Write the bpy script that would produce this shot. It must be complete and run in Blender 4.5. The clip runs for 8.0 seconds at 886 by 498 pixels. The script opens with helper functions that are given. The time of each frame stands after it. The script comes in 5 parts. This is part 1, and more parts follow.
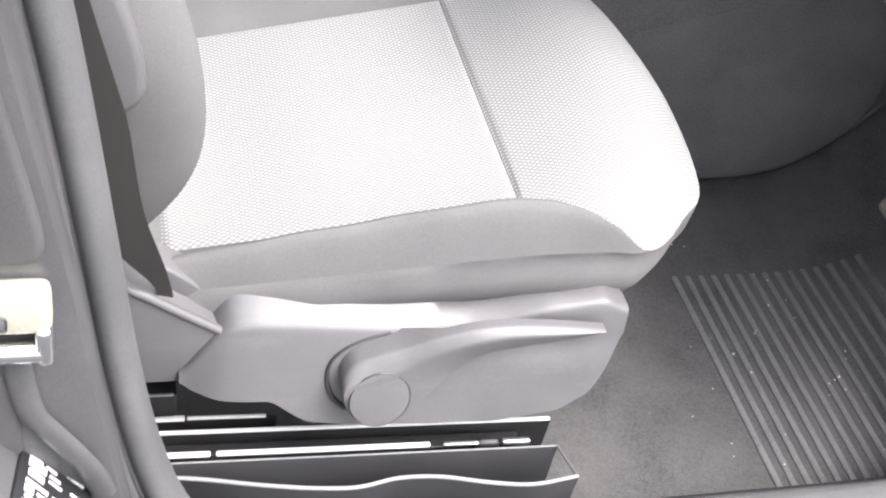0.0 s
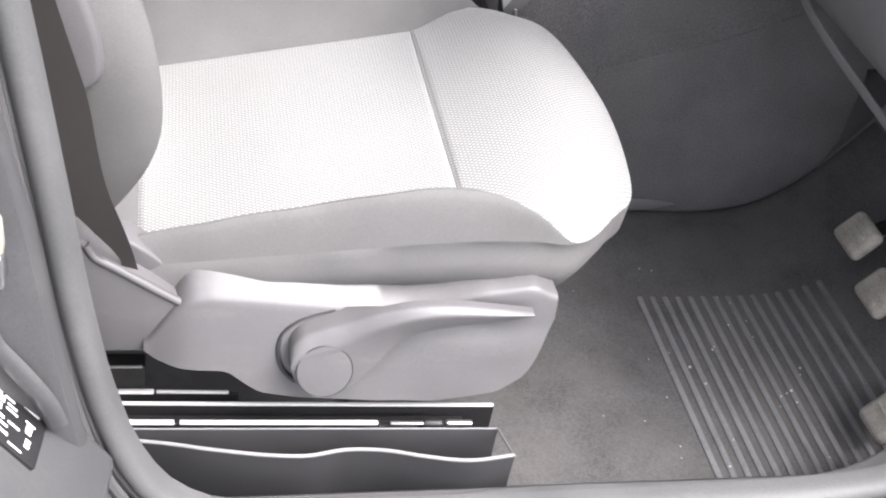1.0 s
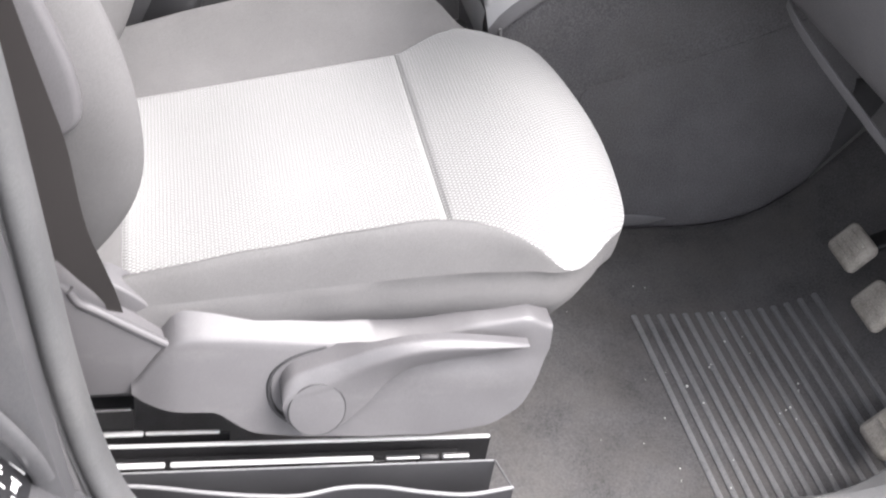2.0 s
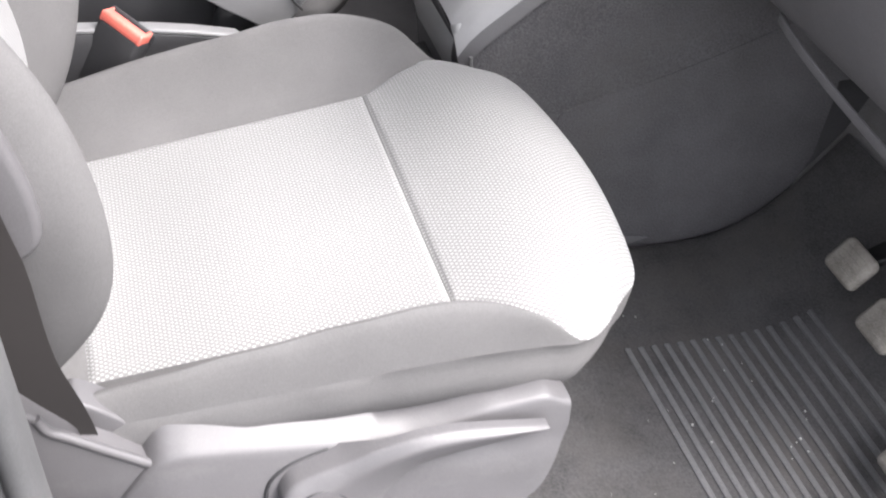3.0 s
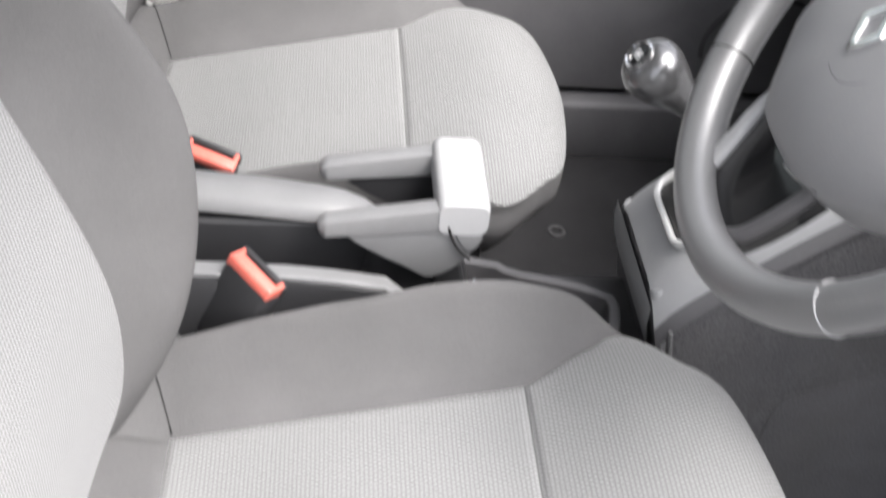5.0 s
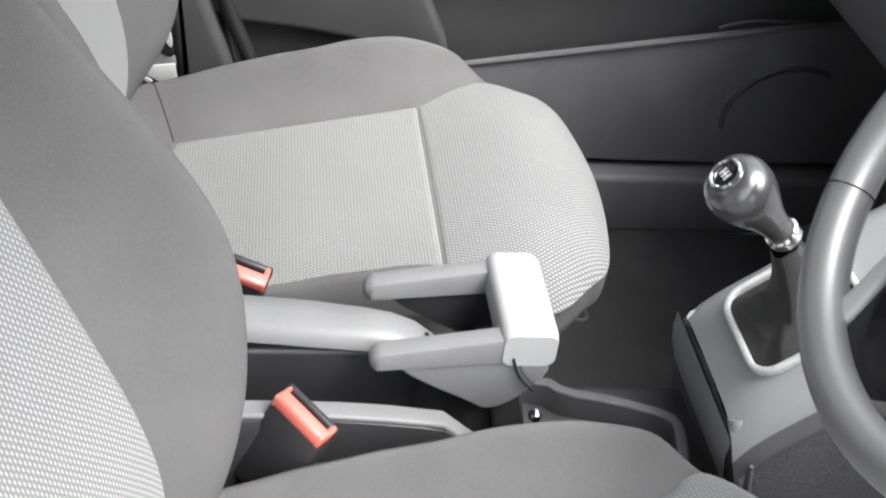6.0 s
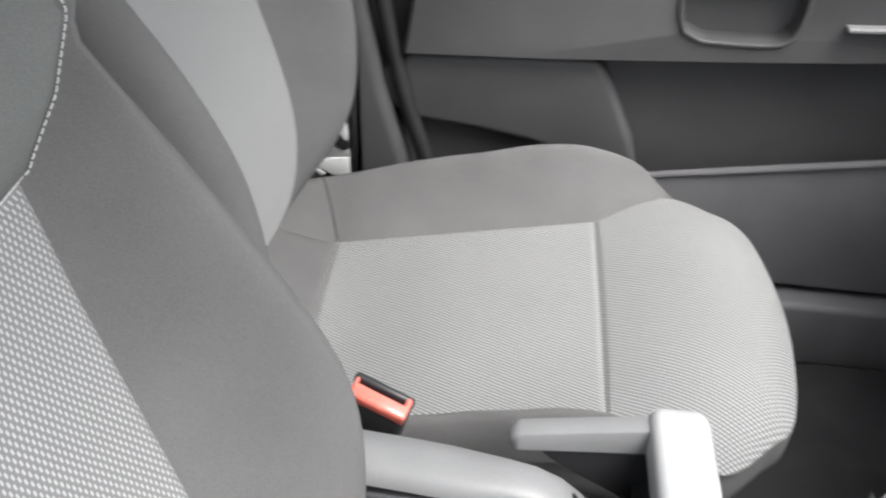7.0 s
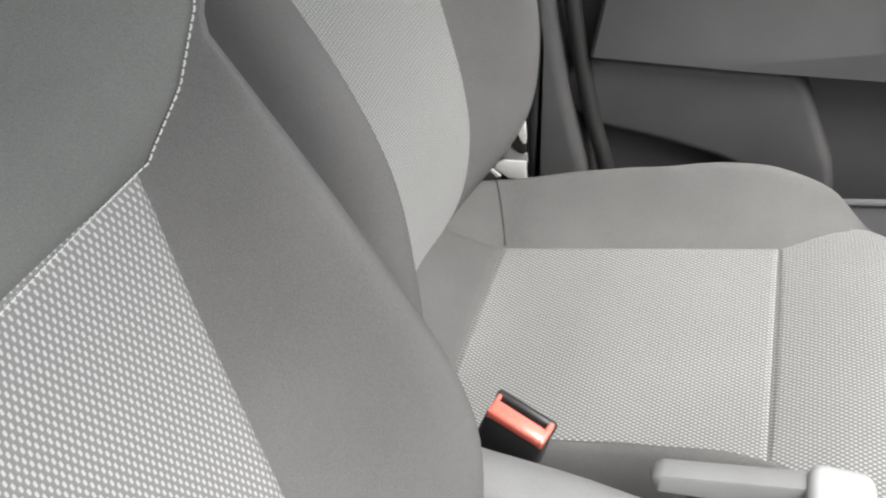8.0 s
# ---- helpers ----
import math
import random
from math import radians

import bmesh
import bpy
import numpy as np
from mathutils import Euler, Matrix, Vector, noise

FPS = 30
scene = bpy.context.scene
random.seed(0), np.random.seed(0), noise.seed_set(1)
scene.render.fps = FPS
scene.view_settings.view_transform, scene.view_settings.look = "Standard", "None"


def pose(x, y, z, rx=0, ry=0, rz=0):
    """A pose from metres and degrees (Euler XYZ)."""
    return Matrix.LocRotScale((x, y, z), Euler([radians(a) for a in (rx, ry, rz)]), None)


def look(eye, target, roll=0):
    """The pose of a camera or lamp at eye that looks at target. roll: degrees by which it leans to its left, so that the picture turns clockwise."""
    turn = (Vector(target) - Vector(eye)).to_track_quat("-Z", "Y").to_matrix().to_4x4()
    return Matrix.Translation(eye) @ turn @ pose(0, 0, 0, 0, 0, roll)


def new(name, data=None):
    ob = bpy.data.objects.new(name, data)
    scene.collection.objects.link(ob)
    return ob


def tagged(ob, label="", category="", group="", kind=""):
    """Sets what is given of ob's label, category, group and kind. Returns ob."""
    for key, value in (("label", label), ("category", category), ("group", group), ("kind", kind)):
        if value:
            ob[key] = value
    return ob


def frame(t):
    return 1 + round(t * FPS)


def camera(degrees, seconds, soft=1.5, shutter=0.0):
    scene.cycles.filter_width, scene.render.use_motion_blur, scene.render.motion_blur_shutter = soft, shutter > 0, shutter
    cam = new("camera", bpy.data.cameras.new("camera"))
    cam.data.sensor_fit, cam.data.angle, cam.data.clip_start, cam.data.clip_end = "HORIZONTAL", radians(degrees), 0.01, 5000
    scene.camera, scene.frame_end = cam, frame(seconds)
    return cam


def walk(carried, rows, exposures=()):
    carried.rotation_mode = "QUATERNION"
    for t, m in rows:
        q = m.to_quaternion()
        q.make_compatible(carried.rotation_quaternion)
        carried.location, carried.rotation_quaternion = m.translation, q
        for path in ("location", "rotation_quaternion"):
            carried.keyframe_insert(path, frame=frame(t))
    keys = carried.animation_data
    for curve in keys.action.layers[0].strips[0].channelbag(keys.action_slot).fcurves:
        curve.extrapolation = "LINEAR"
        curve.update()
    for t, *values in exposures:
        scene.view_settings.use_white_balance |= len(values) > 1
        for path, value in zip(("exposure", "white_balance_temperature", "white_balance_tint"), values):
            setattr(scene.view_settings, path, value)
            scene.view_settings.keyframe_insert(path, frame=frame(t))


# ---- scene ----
cam = camera(41.7, 8.0, soft=2.0, shutter=0.5)
PATH = [
    (0, (0.142, -0.915, 0.986), (0.691, 0.477, -0.341), 13.3),
    (0.5, (0.178, -0.998, 1.001), (0.639, 0.457, -0.291), 11.5),
    (1, (0.218, -1.07, 1.002), (0.673, 0.44, -0.229), 11.1),
    (1.2, (0.224, -1.079, 0.999), (0.654, 0.436, -0.233), 10.0),
    (2.3, (0.221, -0.998, 1.017), (0.711, 0.509, -0.204), 9.5),
    (2.5, (0.222, -0.964, 1.021), (0.724, 0.528, -0.214), 9.1),
    (3, (0.19, -0.886, 1.01), (0.78, 0.562, -0.237), 9.0),
    (3.5, (0.2, -0.81, 1.019), (0.777, 0.645, -0.226), 9.2),
    (4, (0.269, -0.688, 1.04), (0.652, 0.823, -0.213), 7.3),
    (4.5, (0.338, -0.612, 1.044), (0.494, 0.909, -0.246), 4.4),
    (5, (0.316, -0.552, 1.062), (0.522, 1.003, -0.178), 6.2),
    (5.2, (0.306, -0.519, 1.073), (0.495, 1.059, -0.14), 5.4),
    (6.3, (0.211, -0.367, 1.069), (0.531, 1.193, -0.141), 8.1),
    (6.5, (0.213, -0.341, 1.058), (0.462, 1.228, -0.158), 7.0),
    (7, (0.26, -0.293, 1.061), (0.222, 1.348, -0.081), 5.0),
    (7.5, (0.284, -0.26, 1.052), (0.023, 1.346, -0.112), 3.6),
    (8, (0.294, -0.241, 1.048), (-0.083, 1.339, -0.118), 2.7),
]
EXPOSURES = [(0.0, 2.18, 6500, 14), (3.0, 2.15, 6500, 14), (4.0, 1.97, 6500, 14), (5.2, 1.84, 6480, 11), (6.3, 1.78, 6400, 9), (7.0, 1.66, 6430, 9), (8.0, 1.69, 6580, 8)]
walk(cam, [(t, look(e, g, r)) for t, e, g, r in PATH], EXPOSURES)

# ---------------------------------------------------------------- daylight
world = bpy.data.worlds.new("overcast_daylight")
scene.world = world
world.use_nodes = True
wn = world.node_tree.nodes
sky = wn.new("ShaderNodeTexSky")
sky.sky_type = "NISHITA"
sky.sun_disc = False
sky.sun_elevation, sky.sun_rotation = radians(57.5), radians(126.9)
sky.air_density, sky.dust_density, sky.ozone_density = 1.0, 4.0, 0.6
hsv = wn.new("ShaderNodeHueSaturation")
hsv.inputs["Saturation"].default_value = 0.25
world.node_tree.links.new(sky.outputs[0], hsv.inputs["Color"])
world.node_tree.links.new(hsv.outputs[0], wn["Background"].inputs["Color"])
wn["Background"].inputs["Strength"].default_value = 0.15
sun = new("sun", bpy.data.lights.new("sun", "SUN"))
sun.data.energy, sun.data.angle, sun.data.color = 1.4, radians(45), (1.0, 0.985, 0.97)
sun.matrix_world = look((1.55, -0.70, 2.65), (0.35, 0.2, 0.3))

# ---------------------------------------------------------------- materials


def material(name, rough=0.6, metal=0.0, spec=0.5):
    m = bpy.data.materials.new(name)
    m.use_nodes = True
    b = m.node_tree.nodes["Principled BSDF"]
    b.inputs["Roughness"].default_value = rough
    b.inputs["Metallic"].default_value = metal
    b.inputs["Specular IOR Level"].default_value = spec
    return m, m.node_tree, b


def node(tree, kind, **values):
    n = tree.nodes.new("ShaderNode" + kind)
    for key, value in values.items():
        n.inputs[key.replace("_", " ")].default_value = value
    return n


def math_node(tree, op, a, b=None):
    n = tree.nodes.new("ShaderNodeMath")
    n.operation = op
    for k, v in enumerate((a, b)):
        if v is None:
            continue
        if isinstance(v, (int, float)):
            n.inputs[k].default_value = v
        else:
            tree.links.new(v, n.inputs[k])
    return n.outputs[0]


def ramp_between(tree, fac, c0, c1, p0=0.0, p1=1.0):
    n = tree.nodes.new("ShaderNodeValToRGB")
    n.color_ramp.elements[0].color, n.color_ramp.elements[1].color = (*c0, 1), (*c1, 1)
    n.color_ramp.elements[0].position, n.color_ramp.elements[1].position = p0, p1
    tree.links.new(fac, n.inputs[0])
    return n.outputs[0]


def grained(name, c0, c1, rough, metal=0.0, fine=900.0, coarse=9.0, bump=0.15, depth=0.0006, spec=0.5, mottle=0.5, rough_var=0.12):
    """A surface with fine grain relief and a broad mottling between two colours."""
    m, tree, b = material(name, rough, metal, spec)
    co = tree.nodes.new("ShaderNodeTexCoord")
    big, small = node(tree, "TexNoise", Scale=coarse, Detail=5.0, Roughness=0.6), node(tree, "TexNoise", Scale=fine, Detail=2.0)
    for n in (big, small):
        tree.links.new(co.outputs["Object"], n.inputs["Vector"])
    mix = math_node(tree, "ADD", math_node(tree, "MULTIPLY", big.outputs[0], mottle), math_node(tree, "MULTIPLY", small.outputs[0], 1.0 - mottle))
    tree.links.new(ramp_between(tree, mix, c0, c1, 0.35, 0.65), b.inputs["Base Color"])
    tree.links.new(math_node(tree, "ADD", math_node(tree, "MULTIPLY", big.outputs[0], 2 * rough_var), rough - rough_var), b.inputs["Roughness"])
    bp = node(tree, "Bump", Strength=bump, Distance=depth)
    tree.links.new(small.outputs[0], bp.inputs["Height"])
    tree.links.new(bp.outputs[0], b.inputs["Normal"])
    return m


def dusty(m, colour, scale=5.0, low=0.5, high=0.75, most=0.6, stretch=(1.0, 1.0, 1.0)):
    """Lays uneven dust or a worn tone of another colour over a material's own."""
    tree = m.node_tree
    b = tree.nodes["Principled BSDF"]
    own = b.inputs["Base Color"].links[0].from_socket
    co, mp = tree.nodes.new("ShaderNodeTexCoord"), node(tree, "Mapping", Scale=stretch)
    big, fine = node(tree, "TexNoise", Scale=scale, Detail=6.0, Roughness=0.65), node(tree, "TexNoise", Scale=scale * 40, Detail=3.0)
    tree.links.new(co.outputs["Object"], mp.inputs["Vector"])
    for n in (big, fine):
        tree.links.new(mp.outputs[0], n.inputs["Vector"])
    both = math_node(tree, "ADD", math_node(tree, "MULTIPLY", big.outputs[0], 0.75), math_node(tree, "MULTIPLY", fine.outputs[0], 0.25))
    amount = math_node(tree, "MULTIPLY", ramp_between(tree, both, (0, 0, 0), (1, 1, 1), low, high), most)
    mix = tree.nodes.new("ShaderNodeMix")
    mix.data_type = "RGBA"
    mix.inputs[7].default_value = (*colour, 1)
    tree.links.new(amount, mix.inputs[0])
    tree.links.new(own, mix.inputs[6])
    tree.links.new(mix.outputs[2], b.inputs["Base Color"])


def woven_dots(name, base, dot, pitch_u, pitch_v):
    """Seat fabric: pale raised dots in staggered rows on a darker ground; the UV map is in metres."""
    m, tree, b = material(name, 0.9, 0.0, 0.25)
    uv = tree.nodes.new("ShaderNodeUVMap")
    sep = tree.nodes.new("ShaderNodeSeparateXYZ")
    warp = node(tree, "TexNoise", Scale=18.0, Detail=2.0)
    tree.links.new(uv.outputs[0], warp.inputs["Vector"])
    tree.links.new(uv.outputs[0], sep.inputs[0])
    wob = math_node(tree, "MULTIPLY", math_node(tree, "SUBTRACT", warp.outputs[0], 0.5), 0.0014)
    a = math_node(tree, "SINE", math_node(tree, "MULTIPLY", math_node(tree, "ADD", sep.outputs[0], wob), math.tau / pitch_u))
    c = math_node(tree, "SINE", math_node(tree, "MULTIPLY", math_node(tree, "ADD", sep.outputs[1], wob), math.tau / pitch_v))
    prod = math_node(tree, "MULTIPLY", a, c)
    fuzz = node(tree, "TexNoise", Scale=1400.0, Detail=2.0)
    tree.links.new(uv.outputs[0], fuzz.inputs["Vector"])
    worn = node(tree, "TexNoise", Scale=7.0, Detail=4.0)
    tree.links.new(uv.outputs[0], worn.inputs["Vector"])
    h = math_node(tree, "ADD", prod, math_node(tree, "MULTIPLY", math_node(tree, "SUBTRACT", fuzz.outputs[0], 0.5), 0.5))
    h = math_node(tree, "ADD", h, math_node(tree, "MULTIPLY", math_node(tree, "SUBTRACT", worn.outputs[0], 0.5), 0.3))
    tree.links.new(ramp_between(tree, h, base, dot, 0.08, 0.55), b.inputs["Base Color"])
    b.inputs["Sheen Weight"].default_value = 0.15
    bp = node(tree, "Bump", Strength=0.22, Distance=0.0008)
    tree.links.new(h, bp.inputs["Height"])
    tree.links.new(bp.outputs[0], b.inputs["Normal"])
    return m


def ribbed_web(name, c0, c1):
    """Belt webbing with fine ribs across it."""
    m, tree, b = material(name, 0.75, 0.0, 0.3)
    uv = tree.nodes.new("ShaderNodeUVMap")
    wave = node(tree, "TexWave", Scale=260.0, Distortion=0.6)
    tree.links.new(uv.outputs[0], wave.inputs["Vector"])
    tree.links.new(ramp_between(tree, wave.outputs["Fac"], c0, c1), b.inputs["Base Color"])
    bp = node(tree, "Bump", Strength=0.3, Distance=0.0005)
    tree.links.new(wave.outputs["Fac"], bp.inputs["Height"])
    tree.links.new(bp.outputs[0], b.inputs["Normal"])
    return m


M_INSERT = woven_dots("dotted_grey_fabric", (0.19, 0.19, 0.189), (0.42, 0.42, 0.417), 0.0076, 0.0048)
# same cloth, dots weakened to imitate bright light washing out the driver's cushion
M_LIT_INSERT = woven_dots("washed_out_dotted_grey_fabric", (0.192, 0.192, 0.191), (0.36, 0.36, 0.357), 0.0076, 0.0048)
# same cloth with a darker ground, shade put into the far cushion's colour
M_SHADED_INSERT = woven_dots("shaded_dotted_grey_fabric", (0.158, 0.158, 0.157), (0.38, 0.38, 0.377), 0.0076, 0.0048)
M_FABRIC = grained("plain_grey_fabric", (0.100, 0.098, 0.098), (0.162, 0.159, 0.159), 0.95, fine=1700, coarse=7, bump=0.4, depth=0.0006, spec=0.2, mottle=0.35)
M_SHOULDER = grained("charcoal_fabric", (0.108, 0.111, 0.108), (0.175, 0.179, 0.174), 0.95, fine=1700, coarse=7, bump=0.4, depth=0.0006, spec=0.2, mottle=0.35)
M_TRIM = grained("grained_grey_plastic", (0.092, 0.0897, 0.093), (0.122, 0.119, 0.123), 0.42, fine=1100, coarse=11, bump=0.2, depth=0.0004)
M_PLASTIC = grained("charcoal_plastic", (0.052, 0.051, 0.053), (0.075, 0.074, 0.076), 0.55, fine=1000, coarse=9, bump=0.25, depth=0.0005)
M_DASH = grained("dark_moulded_plastic", (0.12, 0.118, 0.122), (0.16, 0.157, 0.162), 0.6, fine=900, coarse=6, bump=0.3, depth=0.0006)
M_CONSOLE = grained("grey_console_plastic", (0.17, 0.17, 0.171), (0.215, 0.215, 0.216), 0.42, fine=1000, coarse=9, bump=0.15, depth=0.0004)
M_PANEL = grained("satin_grey_console_paint", (0.30, 0.302, 0.305), (0.345, 0.347, 0.35), 0.38, fine=1000, coarse=9, bump=0.1, depth=0.0003)
M_DARKCARPET = grained("black_carpet", (0.024, 0.0235, 0.0245), (0.052, 0.051, 0.053), 0.95, fine=650, coarse=6, bump=0.8, depth=0.002, spec=0.15)
M_KICK = grained("grey_kick_carpet", (0.082, 0.080, 0.0835), (0.166, 0.162, 0.168), 0.85, fine=420, coarse=6, bump=0.7, depth=0.001, spec=0.2)
M_BLACK = grained("black_plastic", (0.026, 0.026, 0.028), (0.04, 0.04, 0.042), 0.4, fine=800, coarse=8, bump=0.1)
M_GLOSS = grained("gloss_black_plastic", (0.008, 0.008, 0.009), (0.012, 0.012, 0.013), 0.12, fine=500, coarse=5, bump=0.02, rough_var=0.04)
M_CARPET = grained("charcoal_carpet", (0.175, 0.170, 0.171), (0.255, 0.248, 0.25), 0.95, fine=650, coarse=6, bump=0.8, depth=0.002, spec=0.15)
M_MAT = grained("dusty_rubber_mat", (0.042, 0.0407, 0.0417), (0.108, 0.1056, 0.1074), 0.8, fine=380, coarse=12, bump=0.5, depth=0.0008)
M_RIB = grained("worn_rubber_rib", (0.12, 0.121, 0.124), (0.19, 0.191, 0.195), 0.75, fine=400, coarse=25, bump=0.3, depth=0.0006)
M_SEAL = grained("grey_rubber_seal", (0.070, 0.071, 0.072), (0.100, 0.101, 0.103), 0.55, fine=700, coarse=14, bump=0.2)
M_DARKRUBBER = grained("black_rubber", (0.012, 0.012, 0.012), (0.022, 0.022, 0.022), 0.6, fine=700, coarse=14, bump=0.2)
M_PAINT = grained("grey_body_paint", (0.052, 0.052, 0.055), (0.078, 0.078, 0.081), 0.35, fine=900, coarse=5, bump=0.03)
M_STEEL = grained("bright_steel", (0.55, 0.55, 0.56), (0.72, 0.72, 0.73), 0.45, metal=1.0, fine=300, coarse=20, bump=0.05)
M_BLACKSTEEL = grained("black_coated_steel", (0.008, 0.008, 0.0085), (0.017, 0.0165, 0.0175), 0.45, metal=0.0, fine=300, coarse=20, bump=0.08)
# nearly white and mostly diffuse: bright reflections on metal put into the colour
M_GLINT = grained("pale_highlight_steel", (0.62, 0.62, 0.61), (0.74, 0.74, 0.73), 0.45, metal=0.15, fine=300, coarse=20, bump=0.05)
M_CHROME = grained("chrome", (0.8, 0.8, 0.81), (0.88, 0.88, 0.89), 0.12, metal=1.0, fine=300, coarse=20, bump=0.01, rough_var=0.05)
M_BRASS = grained("passivated_steel", (0.40, 0.38, 0.31), (0.50, 0.48, 0.40), 0.35, metal=0.3, fine=300, coarse=30, bump=0.05)
M_RED = grained("red_button_plastic", (0.78, 0.17, 0.13), (0.86, 0.22, 0.17), 0.18, fine=500, coarse=30, bump=0.03, spec=0.9)
M_WHEEL = grained("grey_leather_grain", (0.12, 0.12, 0.122), (0.16, 0.16, 0.163), 0.42, fine=900, coarse=14, bump=0.12, depth=0.0004, spec=1.0, rough_var=0.05)
M_WHEEL.node_tree.nodes["Principled BSDF"].inputs["Coat Weight"].default_value = 0.55
M_WHEEL.node_tree.nodes["Principled BSDF"].inputs["Coat IOR"].default_value = 1.8
M_WHEEL.node_tree.nodes["Principled BSDF"].inputs["Coat Roughness"].default_value = 0.36
M_HUB = grained("grey_airbag_plastic", (0.27, 0.27, 0.274), (0.32, 0.32, 0.324), 0.5, fine=1000, coarse=8, bump=0.25, depth=0.0005)
M_STITCH = grained("pale_thread", (0.5, 0.5, 0.49), (0.64, 0.64, 0.62), 0.8, fine=2000, coarse=40, bump=0.2)
M_LEATHER = grained("dark_gaiter_leather", (0.028, 0.027, 0.026), (0.055, 0.053, 0.051), 0.6, fine=700, coarse=10, bump=0.3, depth=0.0006)
M_GRIP = grained("pale_grey_grip_plastic", (0.42, 0.42, 0.424), (0.48, 0.48, 0.484), 0.4, fine=1000, coarse=12, bump=0.1, depth=0.0003)
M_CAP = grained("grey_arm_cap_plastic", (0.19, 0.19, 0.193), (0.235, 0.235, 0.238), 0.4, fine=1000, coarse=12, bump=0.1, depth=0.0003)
M_PEDAL = grained("dusty_pedal_rubber", (0.21, 0.195, 0.172), (0.37, 0.345, 0.31), 0.85, fine=400, coarse=45, bump=0.4, depth=0.001)
M_CRUMB = grained("pale_grit", (0.5, 0.5, 0.48), (0.75, 0.75, 0.72), 0.8)
M_LABEL = grained("black_sticker", (0.012, 0.012, 0.013), (0.02, 0.02, 0.022), 0.4, fine=400, coarse=10, bump=0.02)
M_PRINT = grained("white_print", (0.75, 0.75, 0.75), (0.82, 0.82, 0.82), 0.5, fine=400, coarse=20, bump=0.0)
M_ROOF = grained("headlining_fabric", (0.42, 0.42, 0.41), (0.5, 0.5, 0.49), 0.95, fine=900, coarse=5, bump=0.2)
M_ASPHALT = grained("asphalt", (0.04, 0.04, 0.042), (0.075, 0.075, 0.077), 0.9, fine=140, coarse=0.8, bump=0.6, depth=0.003)
M_WEB = ribbed_web("dark_belt_webbing", (0.014, 0.0126, 0.0123), (0.030, 0.027, 0.0262))
M_KNOB = grained("satin_metal_knob", (0.15, 0.15, 0.153), (0.20, 0.20, 0.204), 0.24, metal=0.7, fine=500, coarse=12, bump=0.02)

dusty(M_MAT, (0.105, 0.098, 0.092), 9.0, 0.42, 0.66, 0.65)
dusty(M_CARPET, (0.17, 0.157, 0.150), 11.0, 0.46, 0.64, 0.6)
dusty(M_KICK, (0.11, 0.105, 0.10), 4.0, 0.48, 0.70, 0.6)
dusty(M_RIB, (0.16, 0.157, 0.15), 14.0, 0.50, 0.70, 0.5)
dusty(M_TRIM, (0.20, 0.195, 0.195), 8.0, 0.52, 0.72, 0.35, (1.0, 1.0, 3.0))
dusty(M_TRIM, (0.092, 0.089, 0.091), 13.0, 0.50, 0.68, 0.45, (1.0, 1.0, 1.6))
dusty(M_SEAL, (0.135, 0.134, 0.131), 9.0, 0.50, 0.70, 0.5, (0.4, 1.0, 1.0))
dusty(M_PAINT, (0.12, 0.117, 0.114), 5.0, 0.50, 0.72, 0.35)
dusty(M_FABRIC, (0.15, 0.147, 0.145), 6.0, 0.48, 0.75, 0.3)
dusty(M_PLASTIC, (0.09, 0.088, 0.086), 6.0, 0.52, 0.74, 0.35)
dusty(M_DASH, (0.095, 0.092, 0.096), 7.0, 0.48, 0.68, 0.5)
dusty(M_PEDAL, (0.43, 0.40, 0.36), 30.0, 0.48, 0.66, 0.7)

# ---------------------------------------------------------------- building helpers


def part(name, bm, mat, parent=None, label="", smooth=True):
    """Links a bmesh as one mesh object, under a thing or a part if given."""
    me = bpy.data.meshes.new(name)
    bmesh.ops.recalc_face_normals(bm, faces=bm.faces[:])
    for e in bm.edges:
        e.smooth = not (len(e.link_faces) == 2 and e.calc_face_angle(0.0) > 0.75)
    bm.to_mesh(me)
    bm.free()
    me.materials.append(mat)
    for p in me.polygons:
        p.use_smooth = smooth
    ob = new(name, me)
    if parent is not None:
        ob.parent = parent
    if label:
        ob["label"] = label
    return ob


def thing(name, m, label, category, group="", kind=""):
    ob = new(name)
    ob.empty_display_size = 0.05
    ob.matrix_basis = m
    return tagged(ob, label, category, group, kind)


def hermite(knots, values, t):
    """A smooth curve through values at knots, sampled at t."""
    k, v, t = np.asarray(knots, float), np.asarray(values, float), np.asarray(t, float)
    g = np.gradient(v, k)
    i = np.clip(np.searchsorted(k, t, side="right") - 1, 0, len(k) - 2)
    h = k[i + 1] - k[i]
    s = (t - k[i]) / h
    return ((1 + 2 * s) * (1 - s) ** 2 * v[i] + s * (1 - s) ** 2 * h * g[i] + s * s * (3 - 2 * s) * v[i + 1] + s * s * (s - 1) * h * g[i + 1])


def sheet(rows, uvs=None, wrap=False):
    """A bmesh from a grid of points (rows of equal length); uvs is a grid of the same shape."""
    bm = bmesh.new()
    lay = bm.loops.layers.uv.new("UVMap") if uvs is not None else None
    vs = [[bm.verts.new(tuple(p)) for p in r] for r in rows]
    n, w = len(vs), len(vs[0])
    for a in range(n - 1):
        for b in range(w if wrap else w - 1):
            c = (b + 1) % w
            f = bm.faces.new((vs[a][b], vs[a][c], vs[a + 1][c], vs[a + 1][b]))
            if lay:
                for loop, (p, q) in zip(f.loops, ((a, b), (a, c), (a + 1, c), (a + 1, b))):
                    loop[lay].uv = uvs[p][q]
    return bm


def capped(bm):
    """Closes the open ends of a tube made by sheet(..., wrap=True)."""
    edges = [e for e in bm.edges if e.is_boundary]
    bmesh.ops.holes_fill(bm, edges=edges, sides=0)
    return bm


